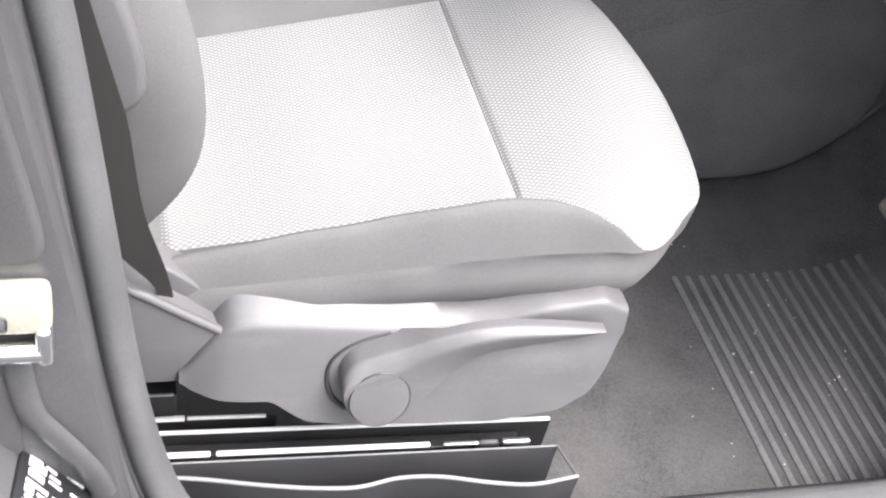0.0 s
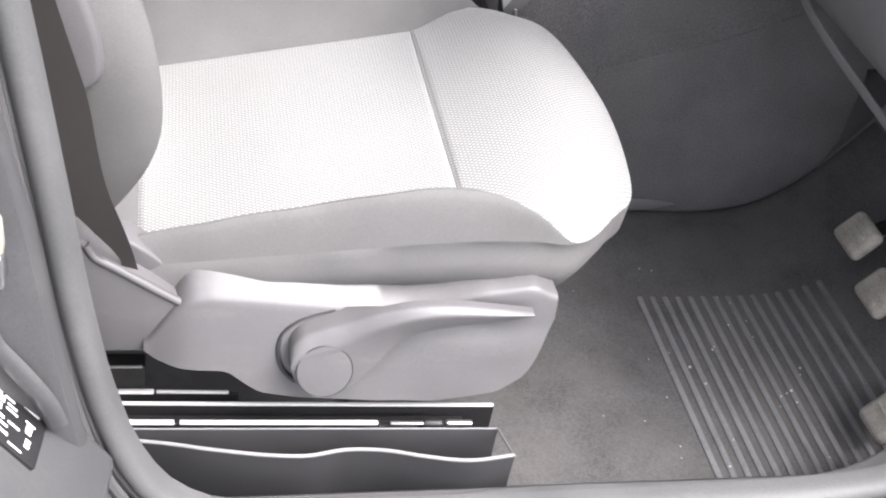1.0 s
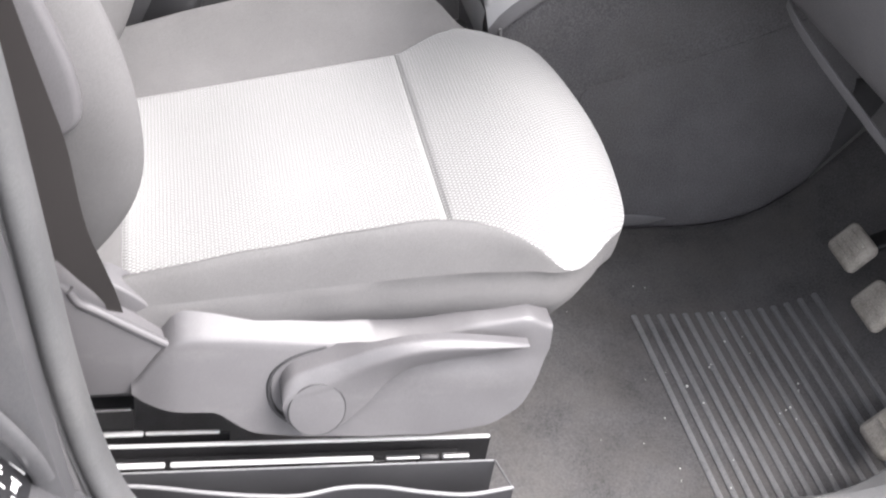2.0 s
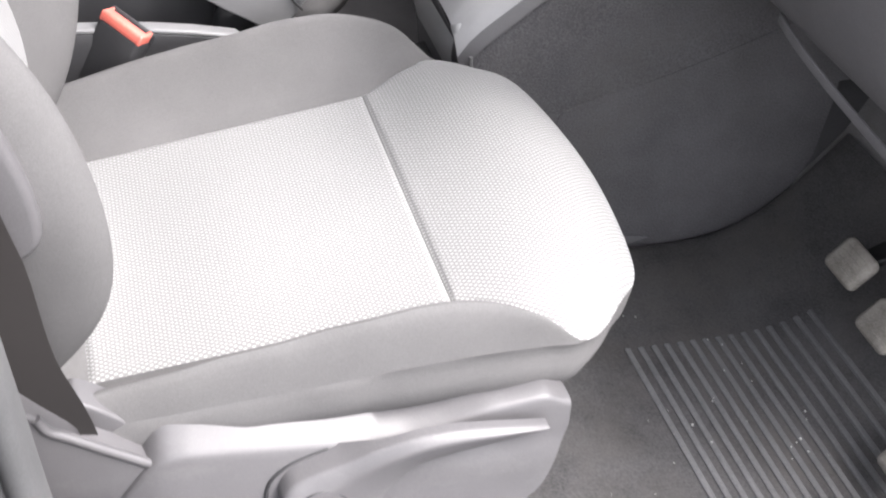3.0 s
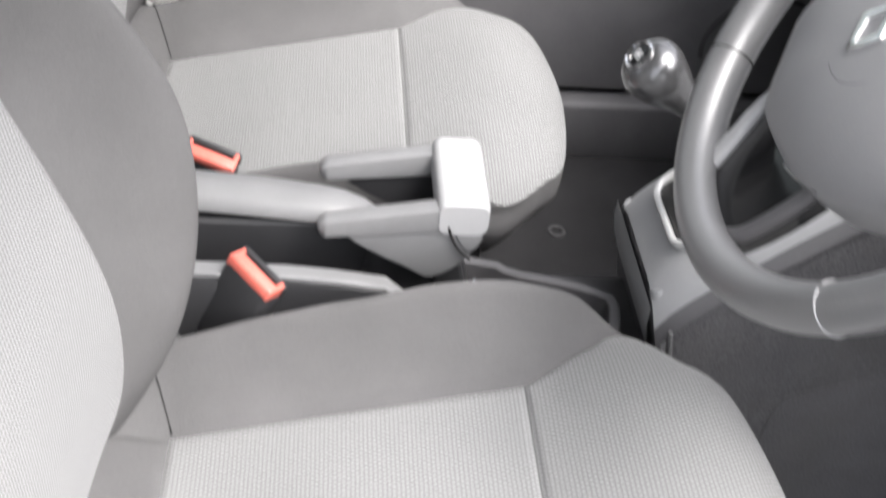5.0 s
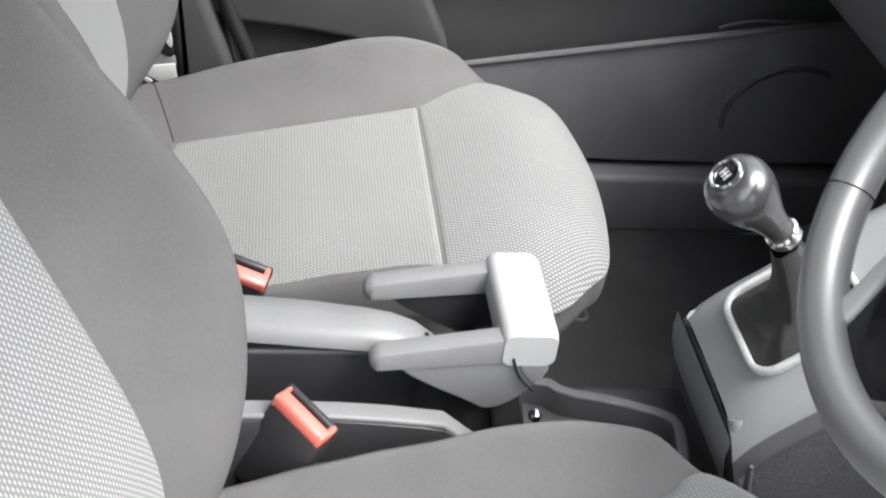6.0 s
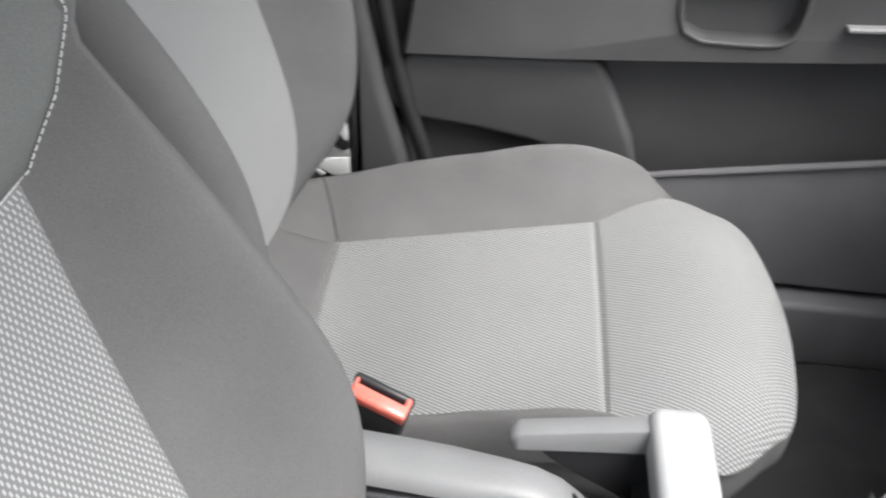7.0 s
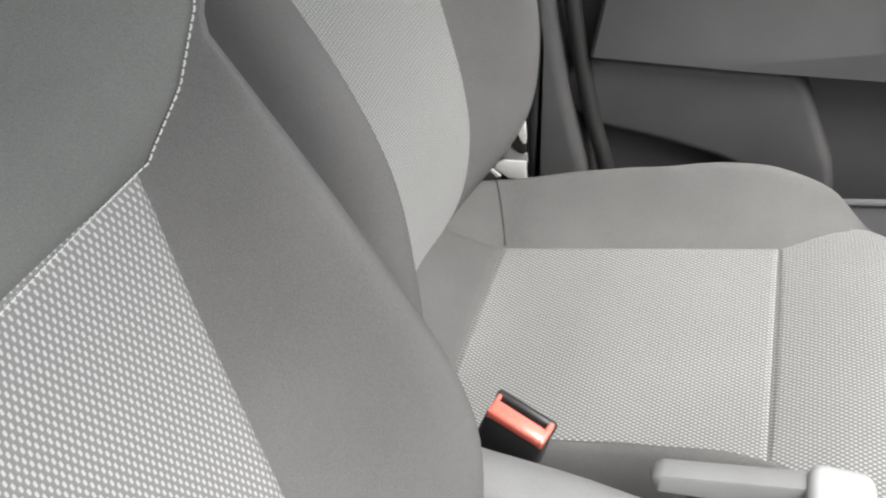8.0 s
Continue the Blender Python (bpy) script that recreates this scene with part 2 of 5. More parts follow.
def block(size, at=(0, 0, 0), bevel=0.004, segments=3, taper=(1.0, 1.0)):
    """A box with rounded edges; taper scales its top in x and y."""
    bm = bmesh.new()
    bmesh.ops.create_cube(bm, size=1.0)
    for v in bm.verts:
        k = taper if v.co.z > 0 else (1.0, 1.0)
        v.co = Vector((v.co.x * size[0] * k[0], v.co.y * size[1] * k[1], v.co.z * size[2]))
    if bevel > 0:
        bmesh.ops.bevel(bm, geom=bm.edges[:], offset=bevel, segments=segments, profile=0.5, affect="EDGES")
    bmesh.ops.translate(bm, vec=at, verts=bm.verts[:])
    return bm


def smooth_loop(pts, n=64, rounds=3):
    """A closed outline with its corners rounded off."""
    p = [Vector(q) for q in pts]
    for _ in range(rounds):
        p = [c for a, b in zip(p, p[1:] + p[:1]) for c in (a.lerp(b, 0.25), a.lerp(b, 0.75))]
    return p


def slab(outline, axis, lo, hi, bevel=0.004, segments=3):
    """An outline in a plane (the two other axes in order) pushed from lo to hi along an axis, with its hi rim rounded."""
    bm = bmesh.new()
    steps = [(lo, 0.0)] + [(hi - (1 if hi > lo else -1) * bevel * (1 - math.sin(a)), bevel * (1 - math.cos(a))) for a in [k * math.pi / 2 / segments for k in range(segments + 1)]]
    n = len(outline)
    c = sum((Vector(p) for p in outline), Vector((0, 0))) / n
    normals = []
    area = sum(outline[k][0] * outline[(k + 1) % n][1] - outline[(k + 1) % n][0] * outline[k][1] for k in range(n))
    for k in range(n):
        d = Vector(outline[(k + 1) % n]) - Vector(outline[k - 1])
        d = Vector((d.y, -d.x)) * (1 if area > 0 else -1)
        normals.append(d.normalized() if d.length > 1e-9 else Vector((0, 0)))
    rings = []
    for h, inset in steps:
        ring = []
        for k in range(n):
            q = Vector(outline[k]) - normals[k] * inset
            co = {"x": (h, q.x, q.y), "y": (q.x, h, q.y), "z": (q.x, q.y, h)}[axis]
            ring.append(bm.verts.new(co))
        rings.append(ring)
    for a, b in zip(rings, rings[1:]):
        for k in range(n):
            bm.faces.new((a[k], a[(k + 1) % n], b[(k + 1) % n], b[k]))
    bm.faces.new(rings[-1])
    bm.faces.new(rings[0])
    bmesh.ops.triangulate(bm, faces=[f for f in bm.faces if len(f.verts) > 4], ngon_method="EAR_CLIP")
    return bm


def sweep(path, section, ups=None, closed=False, uv=False, up=(0, 0, 1)):
    """Sweeps a closed section (side, up) along a path of points; section may be a function of 0..1."""
    P = [Vector(p) for p in path]
    n = len(P)
    rows, uvs, run = [], [], 0.0
    for k in range(n):
        a, b = (P[k - 1], P[(k + 1) % n]) if closed else (P[max(k - 1, 0)], P[min(k + 1, n - 1)])
        d = (b - a).normalized()
        u = Vector(ups[k]) if ups else Vector(up)
        s = d.cross(u).normalized()
        u = s.cross(d).normalized()
        sec = section(k / max(n - 1, 1)) if callable(section) else section
        if k:
            run += (P[k] - P[k - 1]).length
        rows.append([P[k] + s * x + u * y for x, y in sec])
        uvs.append([(x, run) for x, y in sec])
    if closed:
        rows.append(rows[0])
        uvs.append(uvs[0])
    bm = sheet(rows, uvs if uv else None, wrap=True)
    if closed:
        bmesh.ops.remove_doubles(bm, verts=bm.verts[:], dist=1e-6)
    else:
        capped(bm)
    return bm


def ring_section(r, n=14, sx=1.0, sy=1.0):
    return [(r * sx * math.cos(math.tau * k / n), r * sy * math.sin(math.tau * k / n)) for k in range(n)]


def round_rect(w, h, r, n=4):
    """A rounded rectangle w by h about the origin, as (x, y) points."""
    out = []
    for cx, cy, a0 in ((w / 2 - r, h / 2 - r, 0), (-w / 2 + r, h / 2 - r, 90), (-w / 2 + r, -h / 2 + r, 180), (w / 2 - r, -h / 2 + r, 270)):
        for k in range(n + 1):
            a = radians(a0 + 90 * k / n)
            out.append((cx + r * math.cos(a), cy + r * math.sin(a)))
    return out


def resample(pts, n):
    """A smooth path of n points through pts."""
    pts = np.array(pts, float)
    d = np.concatenate([[0], np.cumsum(np.linalg.norm(np.diff(pts, axis=0), axis=1))])
    t = np.linspace(0, d[-1], n)
    return np.stack([hermite(d, pts[:, k], t) for k in range(pts.shape[1])], axis=1)


def lathe(profile, n=28):
    """A solid of revolution about z from (radius, height) points."""
    rows = [[(r * math.cos(math.tau * k / n), r * math.sin(math.tau * k / n), h) for k in range(n)] for r, h in profile]
    return capped(sheet(rows, wrap=True))


def joined(*meshes):
    """Several bmeshes as one."""
    out = bmesh.new()
    for bm in meshes:
        me = bpy.data.meshes.new("piece")
        bm.to_mesh(me)
        bm.free()
        out.from_mesh(me)
        bpy.data.meshes.remove(me)
    return out


def moved(bm, m):
    bmesh.ops.transform(bm, matrix=m, verts=bm.verts[:])
    return bm


def axes(at, along, down):
    """A pose whose x runs along, and z against down."""
    x = Vector(along).normalized()
    z = -(Vector(down) - x * Vector(down).dot(x)).normalized()
    y = z.cross(x)
    m = Matrix((x, y, z)).transposed().to_4x4()
    m.translation = at
    return m


def no_parent(ob, label, category, kind="", group=""):
    return tagged(ob, label, category, group, kind)


# the seats' rake: their own axes lean back by seven degrees
RAKE = Matrix.Translation((0.86, 0, 0.01)) @ Matrix.Rotation(radians(-7), 4, "Y") @ Matrix.Translation((-0.86, 0, -0.01))

# ---------------------------------------------------------------- ground and shell
# ground sheet out of view, added to bounce daylight
bm = block((400, 400, 0.2), (0, 0, -0.46), 0)
no_parent(part("ground", bm, M_ASPHALT, smooth=False), "unseen grey asphalt under the parked car, added for bounce light", "ground", "structure")


def plain(name, size, at, mat, label, category, bevel=0.01):
    return no_parent(part(name, block(size, at, bevel), mat), label, category, "structure")


plain("floor", (2.5, 1.46, 0.05), (0.15, 0.36, -0.025), M_CARPET, "charcoal carpeted car floor", "floor")
# headlining out of view; its front and door edges are set to shade the seats
plain("ceiling", (1.72, 1.35, 0.05), (-0.34, 0.355, 1.29), M_ROOF, "unseen pale fabric headlining under the roof, sized to shade the seats", "ceiling")
plain("wall_rear", (0.06, 1.62, 0.85), (-1.13, 0.36, 0.37), M_DASH, "dark rear bulkhead of the cabin", "wall")
plain("wall_rear_side", (0.92, 0.06, 0.85), (-0.64, -0.45, 0.37), M_DASH, "dark rear side panel behind the pillar", "wall")
# far window out of view, its tint chosen to hold back daylight
pane, ptree, pb = material("tinted_window_glass", 0.05)
pclear, pmix = node(ptree, "BsdfTransparent", Color=(0.70, 0.72, 0.70, 1)), node(ptree, "MixShader", Fac=0.9)
ptree.links.new(pb.outputs[0], pmix.inputs[1])
ptree.links.new(pclear.outputs[0], pmix.inputs[2])
ptree.links.new(pmix.outputs[0], ptree.nodes["Material Output"].inputs["Surface"])
far_glass = slab([(-1.1, 0.79), (1.15, 0.79), (0.60, 1.25), (-1.1, 1.25)], "y", 1.14, 1.144, 0.0005, 1)
moved(far_glass, Matrix.Translation((0, 1.14, 0.79)) @ Matrix.Rotation(radians(20), 4, "X") @ Matrix.Translation((0, -1.14, -0.79)))
no_parent(part("window_1", far_glass, pane, smooth=False), "unseen side window over the far door, tinted to dim the daylight", "window", "structure")
plain("wall_far_side", (1.20, 0.06, 0.85), (-0.50, 1.15, 0.37), M_DASH, "dark far rear side panel", "wall")

# toe board under the dashboard
toe = [tuple(p) for p in resample([(0.98, 0.001), (1.05, 0.010), (1.10, 0.030), (1.15, 0.068), (1.20, 0.130), (1.27, 0.235), (1.34, 0.36), (1.38, 0.48), (1.40, 0.60)], 30)] + [(1.46, 0.60), (1.46, -0.05), (0.98, -0.05)]
no_parent(part("toe_board", slab(toe, "y", -0.38, 1.10, 0.002), M_CARPET, smooth=False), "charcoal carpeted toe board behind the pedals", "toe board", "structure")

# tunnel between the footwells
tun = [(0.250, -0.01), (0.252, 0.05), (0.255, 0.18), (0.268, 0.235), (0.295, 0.255), (0.415, 0.255), (0.442, 0.235), (0.455, 0.18), (0.46, 0.05), (0.475, -0.01)]
no_parent(part("tunnel", slab(tun, "x", -1.0, 1.34, 0.002), M_PLASTIC), "charcoal carpeted centre tunnel", "tunnel", "structure")

# ---------------------------------------------------------------- door opening beside the driver's seat
SEAL = [(0.036, 1.16), (0.080, 0.85), (0.116, 0.62), (0.133, 0.475), (0.145, 0.37), (0.162, 0.27), (0.182, 0.20), (0.210, 0.150), (0.245, 0.122), (0.32, 0.108), (0.44, 0.106),
        (0.56, 0.106), (0.72, 0.108), (0.85, 0.112), (0.94, 0.124), (1.01, 0.155), (1.06, 0.22), (1.10, 0.33), (1.13, 0.50), (1.15, 0.75)]
path = [(x, -0.385, z) for x, z in resample(SEAL, 90)]
sec = [(-0.014, -0.018), (0.010, -0.014), (0.015, -0.008), (0.0148, 0.000), (0.0125, 0.0050), (0.0095, 0.0060), (0.0072, 0.0042), (0.0050, 0.0080), (0.001, 0.0110), (-0.004, 0.0108), (-0.0085, 0.0085), (-0.0118, 0.0040), (-0.0135, -0.0020), (-0.0142, -0.0085)]
no_parent(part("door_seal", sweep(path, sec, up=(0, 0, 1), ups=[(0, -1, 0)] * 90), M_SEAL), "grey rubber seal round the door opening", "door seal", "structure")
for off, rad, mat, nm in ((0.0135, 0.0055, M_PLASTIC, "charcoal rubber lip beside the door seal"), (0.0195, 0.0020, M_DARKRUBBER, "thin black line beside the seal lip")):
    pts = np.array(resample(SEAL, 90))
    tan = np.gradient(pts, axis=0)
    tan /= np.linalg.norm(tan, axis=1)[:, None]
    side = np.stack([tan[:, 1], -tan[:, 0]], axis=1)
    path = [(p[0] + q[0] * off, -0.401, p[1] + q[1] * off) for p, q in zip(pts, side)]
    no_parent(part("trim", sweep(path, ring_section(rad, 8), ups=[(0, -1, 0)] * 90), mat), nm, "seal lip", "structure")

# pillar: painted outer face with a recessed shoulder
def jamb(curve, left, y0, y1, bevel):
    """An upright panel from a straight rear edge to a curved front edge, its outer front rim rounded."""
    out = -1 if y1 < y0 else 1
    rows = []
    for x, z in resample(curve, 40):
        rows.append([(left, y0, z), (x, y0, z), (x, y1 - out * bevel, z), (x - 0.3 * bevel, y1 - out * 0.3 * bevel, z), (x - bevel, y1, z), (left, y1, z)])
    return capped(sheet(rows, wrap=True))


pil = [(0.014, 1.26), (0.070, 0.85), (0.104, 0.62), (0.125, 0.475), (0.137, 0.37), (0.153, 0.26), (0.170, 0.18), (0.20, 0.12), (0.23, 0.10), (0.24, -0.10)]
pillar = no_parent(part("pillar", jamb(pil, -0.18, -0.335, -0.425, 0.012), M_PAINT), "grey painted door pillar with striker and sticker", "pillar", "structure")
inner = [(0.000, 1.25), (0.084, 0.62), (0.106, 0.475), (0.122, 0.37), (0.142, 0.26), (0.164, 0.18), (0.21, 0.02)]
part("pillar_trim", jamb(inner, -0.17, -0.36, -0.315, 0.012), M_TRIM, pillar, "grey plastic inner pillar trim")
# pressed ridge low on the pillar
rid = resample([(0.086, -0.425, 0.440), (0.089, -0.428, 0.410), (0.094, -0.429, 0.387), (0.104, -0.430, 0.371), (0.115, -0.431, 0.353), (0.126, -0.431, 0.331), (0.134, -0.428, 0.300)], 24)
part("pressing", sweep(rid, ring_section(0.0085, 10, 1.0, 0.5), ups=[(0, -1, 0)] * 24), M_PAINT, pillar)
dark = smooth_loop([(0.030, 0.340), (0.045, 0.406), (0.064, 0.414), (0.078, 0.428), (0.084, 0.402), (0.087, 0.364), (0.078, 0.310), (0.05, 0.310)], rounds=2)
part("jamb_recess", slab([tuple(p) for p in dark], "y", -0.42, -0.4272, 0.003), M_PLASTIC, pillar, "dark lower pocket of the pillar")
rec = smooth_loop([(0.03, 0.70), (0.080, 0.70), (0.107, 0.545), (0.108, 0.525), (0.102, 0.517), (0.05, 0.517), (0.03, 0.53)])
part("recess_pad", slab([tuple(p) for p in rec], "y", -0.42, -0.4305, 0.005), M_PLASTIC, pillar, "charcoal plastic pad on the pillar")

# sill
sil = [(-0.60, -0.20), (-0.60, 0.03), (-0.56, 0.075), (-0.44, 0.094), (-0.398, 0.098), (-0.345, 0.100), (-0.335, 0.09), (-0.33, -0.02), (-0.33, -0.2)]
sill = no_parent(part("door_sill", slab([(y, z) for y, z in sil], "x", 0.10, 1.15, 0.004), M_PLASTIC), "grey plastic door sill, scuffed", "door sill", "structure")
scuff = [(0.25, -0.395), (1.02, -0.395), (1.08, -0.43), (1.08, -0.56), (0.2, -0.56), (0.2, -0.44)]
part("scuff_plate", slab(scuff, "z", 0.078, 0.0985, 0.006), M_SEAL, sill, "scuffed light grey scuff plate")

cover = [(0.24, -0.378), (0.328, -0.368), (0.373, -0.363), (0.453, -0.362), (0.513, -0.357), (0.554, -0.353), (0.603, -0.352), (0.729, -0.353), (0.875, -0.353), (0.924, -0.346), (0.969, -0.33), (1.006, -0.312), (1.05, -0.285), (1.08, -0.33), (1.08, -0.392), (0.24, -0.392)]
part("sill_cover", slab([tuple(p) for p in smooth_loop(cover, rounds=1)], "z", 0.02, 0.1125, 0.003), M_SEAL, sill, "pale scuffed sill cover edge")
# striker on the pillar
striker = thing("door_striker", pose(0.009, 0.0, 0.040), "cream and chrome door striker bolted to the pillar", "striker")
part("plate", block((0.075, 0.020, 0.031), (0.063, -0.434, 0.451), 0.006, 4), M_BRASS, striker, "cream passivated striker block")
part("window", block((0.040, 0.003, 0.012), (0.057, -0.4445, 0.448), 0.003), M_SEAL, striker, "recess in the striker block")
part("bar", moved(lathe([(0.0072, -0.035), (0.0075, -0.034), (0.0075, 0.034), (0.0072, 0.035)], 18), pose(0.060, -0.440, 0.4205, 0, 90, 0)), M_CHROME, striker, "chrome striker bar")
part("flange", block((0.010, 0.022, 0.030), (0.0955, -0.436, 0.427), 0.004, 3), M_CHROME, striker, "chrome end flange")

# sticker with rows of unreadable print
st_m = axes((0.1033, -0.440, 0.3240), (0.622, -0.125, -0.773), (-0.098, -0.992, 0.081))
part("jamb_flare", moved(block((0.20, 0.022, 0.13), (0.015, 0.0135, -0.012), 0.010, 4), st_m), M_PAINT, pillar, "flared foot of the painted pillar")
sticker = thing("pressure_sticker", st_m, "black sticker with rows of white print on the pillar", "sticker")
part("backing", slab(round_rect(0.066, 0.060, 0.002), "y", 0.0025, -0.0006, 0.0004), M_LABEL, sticker)
bars = [(-0.022, 0.0255, 0.012, 0.0022), (-0.006, 0.0255, 0.012, 0.0022), (-0.014, 0.0215, 0.026, 0.0016), (-0.002, 0.0175, 0.052, 0.0028), (-0.020, 0.0120, 0.012, 0.0018), (-0.006, 0.0120, 0.010, 0.0018),
        (-0.018, 0.0075, 0.016, 0.0060), (-0.002, 0.0070, 0.010, 0.0018), (-0.018, -0.0005, 0.014, 0.0050), (-0.001, 0.0025, 0.012, 0.0016), (0.018, 0.0050, 0.010, 0.0016), (0.018, -0.0010, 0.006, 0.0085),
        (-0.016, -0.0080, 0.020, 0.0026), (0.004, -0.0080, 0.012, 0.0018), (-0.022, -0.0140, 0.008, 0.0050), (-0.008, -0.0135, 0.014, 0.0022), (0.020, -0.0140, 0.005, 0.0080), (-0.012, -0.0200, 0.026, 0.0026), (-0.024, -0.0255, 0.006, 0.0030), (0.010, -0.0255, 0.014, 0.0016)]
for bx, bz, bw, bh in bars:
    part("print_bar", block((bw, 0.0004, bh), (bx, -0.0008, bz), 0), M_PRINT, sticker, smooth=False)

# ---------------------------------------------------------------- seats
UK = [0, 0.15, 0.4, 0.62, 0.72, 0.80, 0.88, 0.94, 1.0]
CUSHION = {
    "cx": [0.13, 0.222, 0.37, 0.54, 0.592, 0.635, 0.680, 0.712, 0.738],
    "cz": [0.39, 0.356, 0.362, 0.373, 0.378, 0.378, 0.374, 0.368, 0.352],
    "sx": [0.13, 0.222, 0.37, 0.54, 0.598, 0.642, 0.690, 0.724, 0.741],
    "sy": [0.15, 0.160, 0.165, 0.172, 0.206, 0.238, 0.199, 0.152, 0.0],
    "sz": [0.39, 0.353, 0.361, 0.375, 0.379, 0.362, 0.358, 0.356, 0.354],
    "kx": [0.13, 0.222, 0.37, 0.54, 0.598, 0.642, 0.690, 0.724, 0.741],
    "ky": [0.230, 0.240, 0.250, 0.253, 0.249, 0.238, 0.199, 0.152, 0.0],
    "kz": [0.39, 0.384, 0.388, 0.387, 0.377, 0.362, 0.358, 0.356, 0.354],
    "hb": [0.012, 0.030, 0.048, 0.053, 0.030, 0.0, 0.0, 0.0, 0.0],
}


def cush(key, u):
    """A cushion line; its knots go on, mirrored, past the middle of the nose."""
    v = CUSHION[key]
    flip = -1.0 if key in ("sy", "ky") else 1.0
    curve = hermite(UK + [1.06, 1.12], v + [flip * v[-2], flip * v[-3]], u)
    if key in ("sx", "sy", "sz"):
        # the insert's long seams run straight from the rear corner to the cross seam
        u = np.asarray(u, float)
        straight = np.interp(u, [UK[1], UK[3]], [v[1], v[3]])
        curve = np.where((u >= UK[1]) & (u <= UK[3]), straight, curve)
    return curve


def groove(d, deep=0.0028, wide=0.0036):
    return deep * np.exp(-(np.asarray(d) / wide) ** 2)


def spaced(a, b, n, edge=0.0):
    """n values from a to b, denser at both ends."""
    s = np.linspace(0, 1, n)
    return a + (b - a) * (s - edge * np.sin(math.tau * s) / math.tau)


def insert_panel(u0, u1, nu, nv):
    rows, uvs = [], []
    for u in spaced(u0, u1, nu, 0.7):
        cx, cz, sx, sy, sz = (float(cush(k, u)) for k in ("cx", "cz", "sx", "sy", "sz"))
        row, uvr = [], []
        for v in spaced(-1, 1, nv, 0.6):
            a = abs(v)
            x, y = cx + (sx - cx) * a * a, sy * v
            z = cz + (sz - cz) * a ** 3
            dome = 0.010 * (1 - a * a) * max(0.0, min(1.0, (u - 0.62) / 0.2))
            d = min((1 - a) * sy + (0 if u < 0.8 else 1), abs(u - u0) * 0.75 if u0 > 0.1 else 1, abs(u1 - u) * 0.75 if u1 < 0.99 else 1)
            z += dome - float(groove(d))
            row.append((x, y, z))
            uvr.append((x, y))
        rows.append(row)
        uvs.append(uvr)
    return sheet(rows, uvs)


def arc_points(us, key):
    """Points of a cushion line, evenly spaced along it."""
    pts = np.stack([cush(key + c, us) for c in "xyz"], axis=1)
    d = np.concatenate([[0], np.cumsum(np.linalg.norm(np.diff(pts, axis=0), axis=1))])
    return pts, d / d[-1]


def front_panel(nr=34, nv=49):
    """The thigh panel: a patch between the cross seam, both flanks and the rounded nose."""
    pts, d = arc_points(np.linspace(1.0, 0.80, 80), "s")
    flank = np.stack([cush("s" + c, np.linspace(0.62, 0.80, 40)) for c in "xyz"], axis=1)
    cx, cz, sx, sy, sz = (float(cush(k, 0.62)) for k in ("cx", "cz", "sx", "sy", "sz"))

    def front(v):
        p = np.array([np.interp(abs(v), d, pts[:, k]) for k in range(3)])
        p[1] *= -1 if v < 0 else 1
        return p

    def rear(v):
        return np.array([cx + (sx - cx) * v * v, sy * v, cz + (sz - cz) * abs(v) ** 3])

    def side(r, sg):
        p = np.array([np.interp(r, np.linspace(0, 1, 40), flank[:, k]) for k in range(3)])
        p[1] *= sg
        return p

    rows, uvs = [], []
    for r in spaced(0, 1, nr, 0.75):
        row, uvr = [], []
        for v in spaced(-1, 1, nv, 0.5):
            s = (v + 1) / 2
            p = (1 - r) * rear(v) + r * front(v) + (1 - s) * side(r, -1) + s * side(r, 1)
            p -= (1 - s) * (1 - r) * rear(-1) + s * (1 - r) * rear(1) + (1 - s) * r * front(-1) + s * r * front(1)
            p[2] += 0.029 * (1 - (1 - r) ** 2) * (1 - r ** 9) * (1 - abs(v) ** 3.2)
            p[2] -= float(groove(min(r * 0.19, (1 - abs(v)) * 0.2 + 0.3 * max(0.0, r - 0.75))))
            row.append(tuple(p))
            uvr.append((p[0], p[1]))
        rows.append(row)
        uvs.append(uvr)
    return sheet(rows, uvs)


def crinkle(x, y, z):
    """Slack in the cloth: long shallow folds."""
    return 0.0008 * math.sin(31 * x + 9 * z + 2.0 * math.sin(17 * x)) * math.sin(55 * z + 6 * x) + 0.0006 * math.sin(83 * x - 40 * z)


def upper_bolster(sign):
    rows = []
    for u in np.linspace(0, 0.80, 64):
        s = [float(cush(k, u)) for k in ("sx", "sy", "sz")]
        c = [float(cush(k, u)) for k in ("kx", "ky", "kz")]
        hb = float(cush("hb", u))
        width = math.hypot(c[1] - s[1], c[0] - s[0])
        row = [(s[0] - 0.002, sign * (s[1] - 0.008), s[2] - 0.014)]
        for w in spaced(0, 1, 23, 0.5):
            up = math.sin(math.pi * w ** 2.1) ** 0.9 * hb if 0 < w < 1 else 0.0
            out = 0.010 * math.sin(math.pi * w) * min(1, hb / 0.03)
            x, y, z = s[0] + (c[0] - s[0]) * w, s[1] + (c[1] - s[1]) * w + out, s[2] + (c[2] - s[2]) * w + up - float(groove(w * width)) * min(1, width / 0.02)
            y += crinkle(x, y, z) * math.sin(math.pi * w) ** 0.5 if 0 < w < 1 else 0.0
            row.append((x, sign * y, z))
        rows.append(row)
    return sheet(rows)


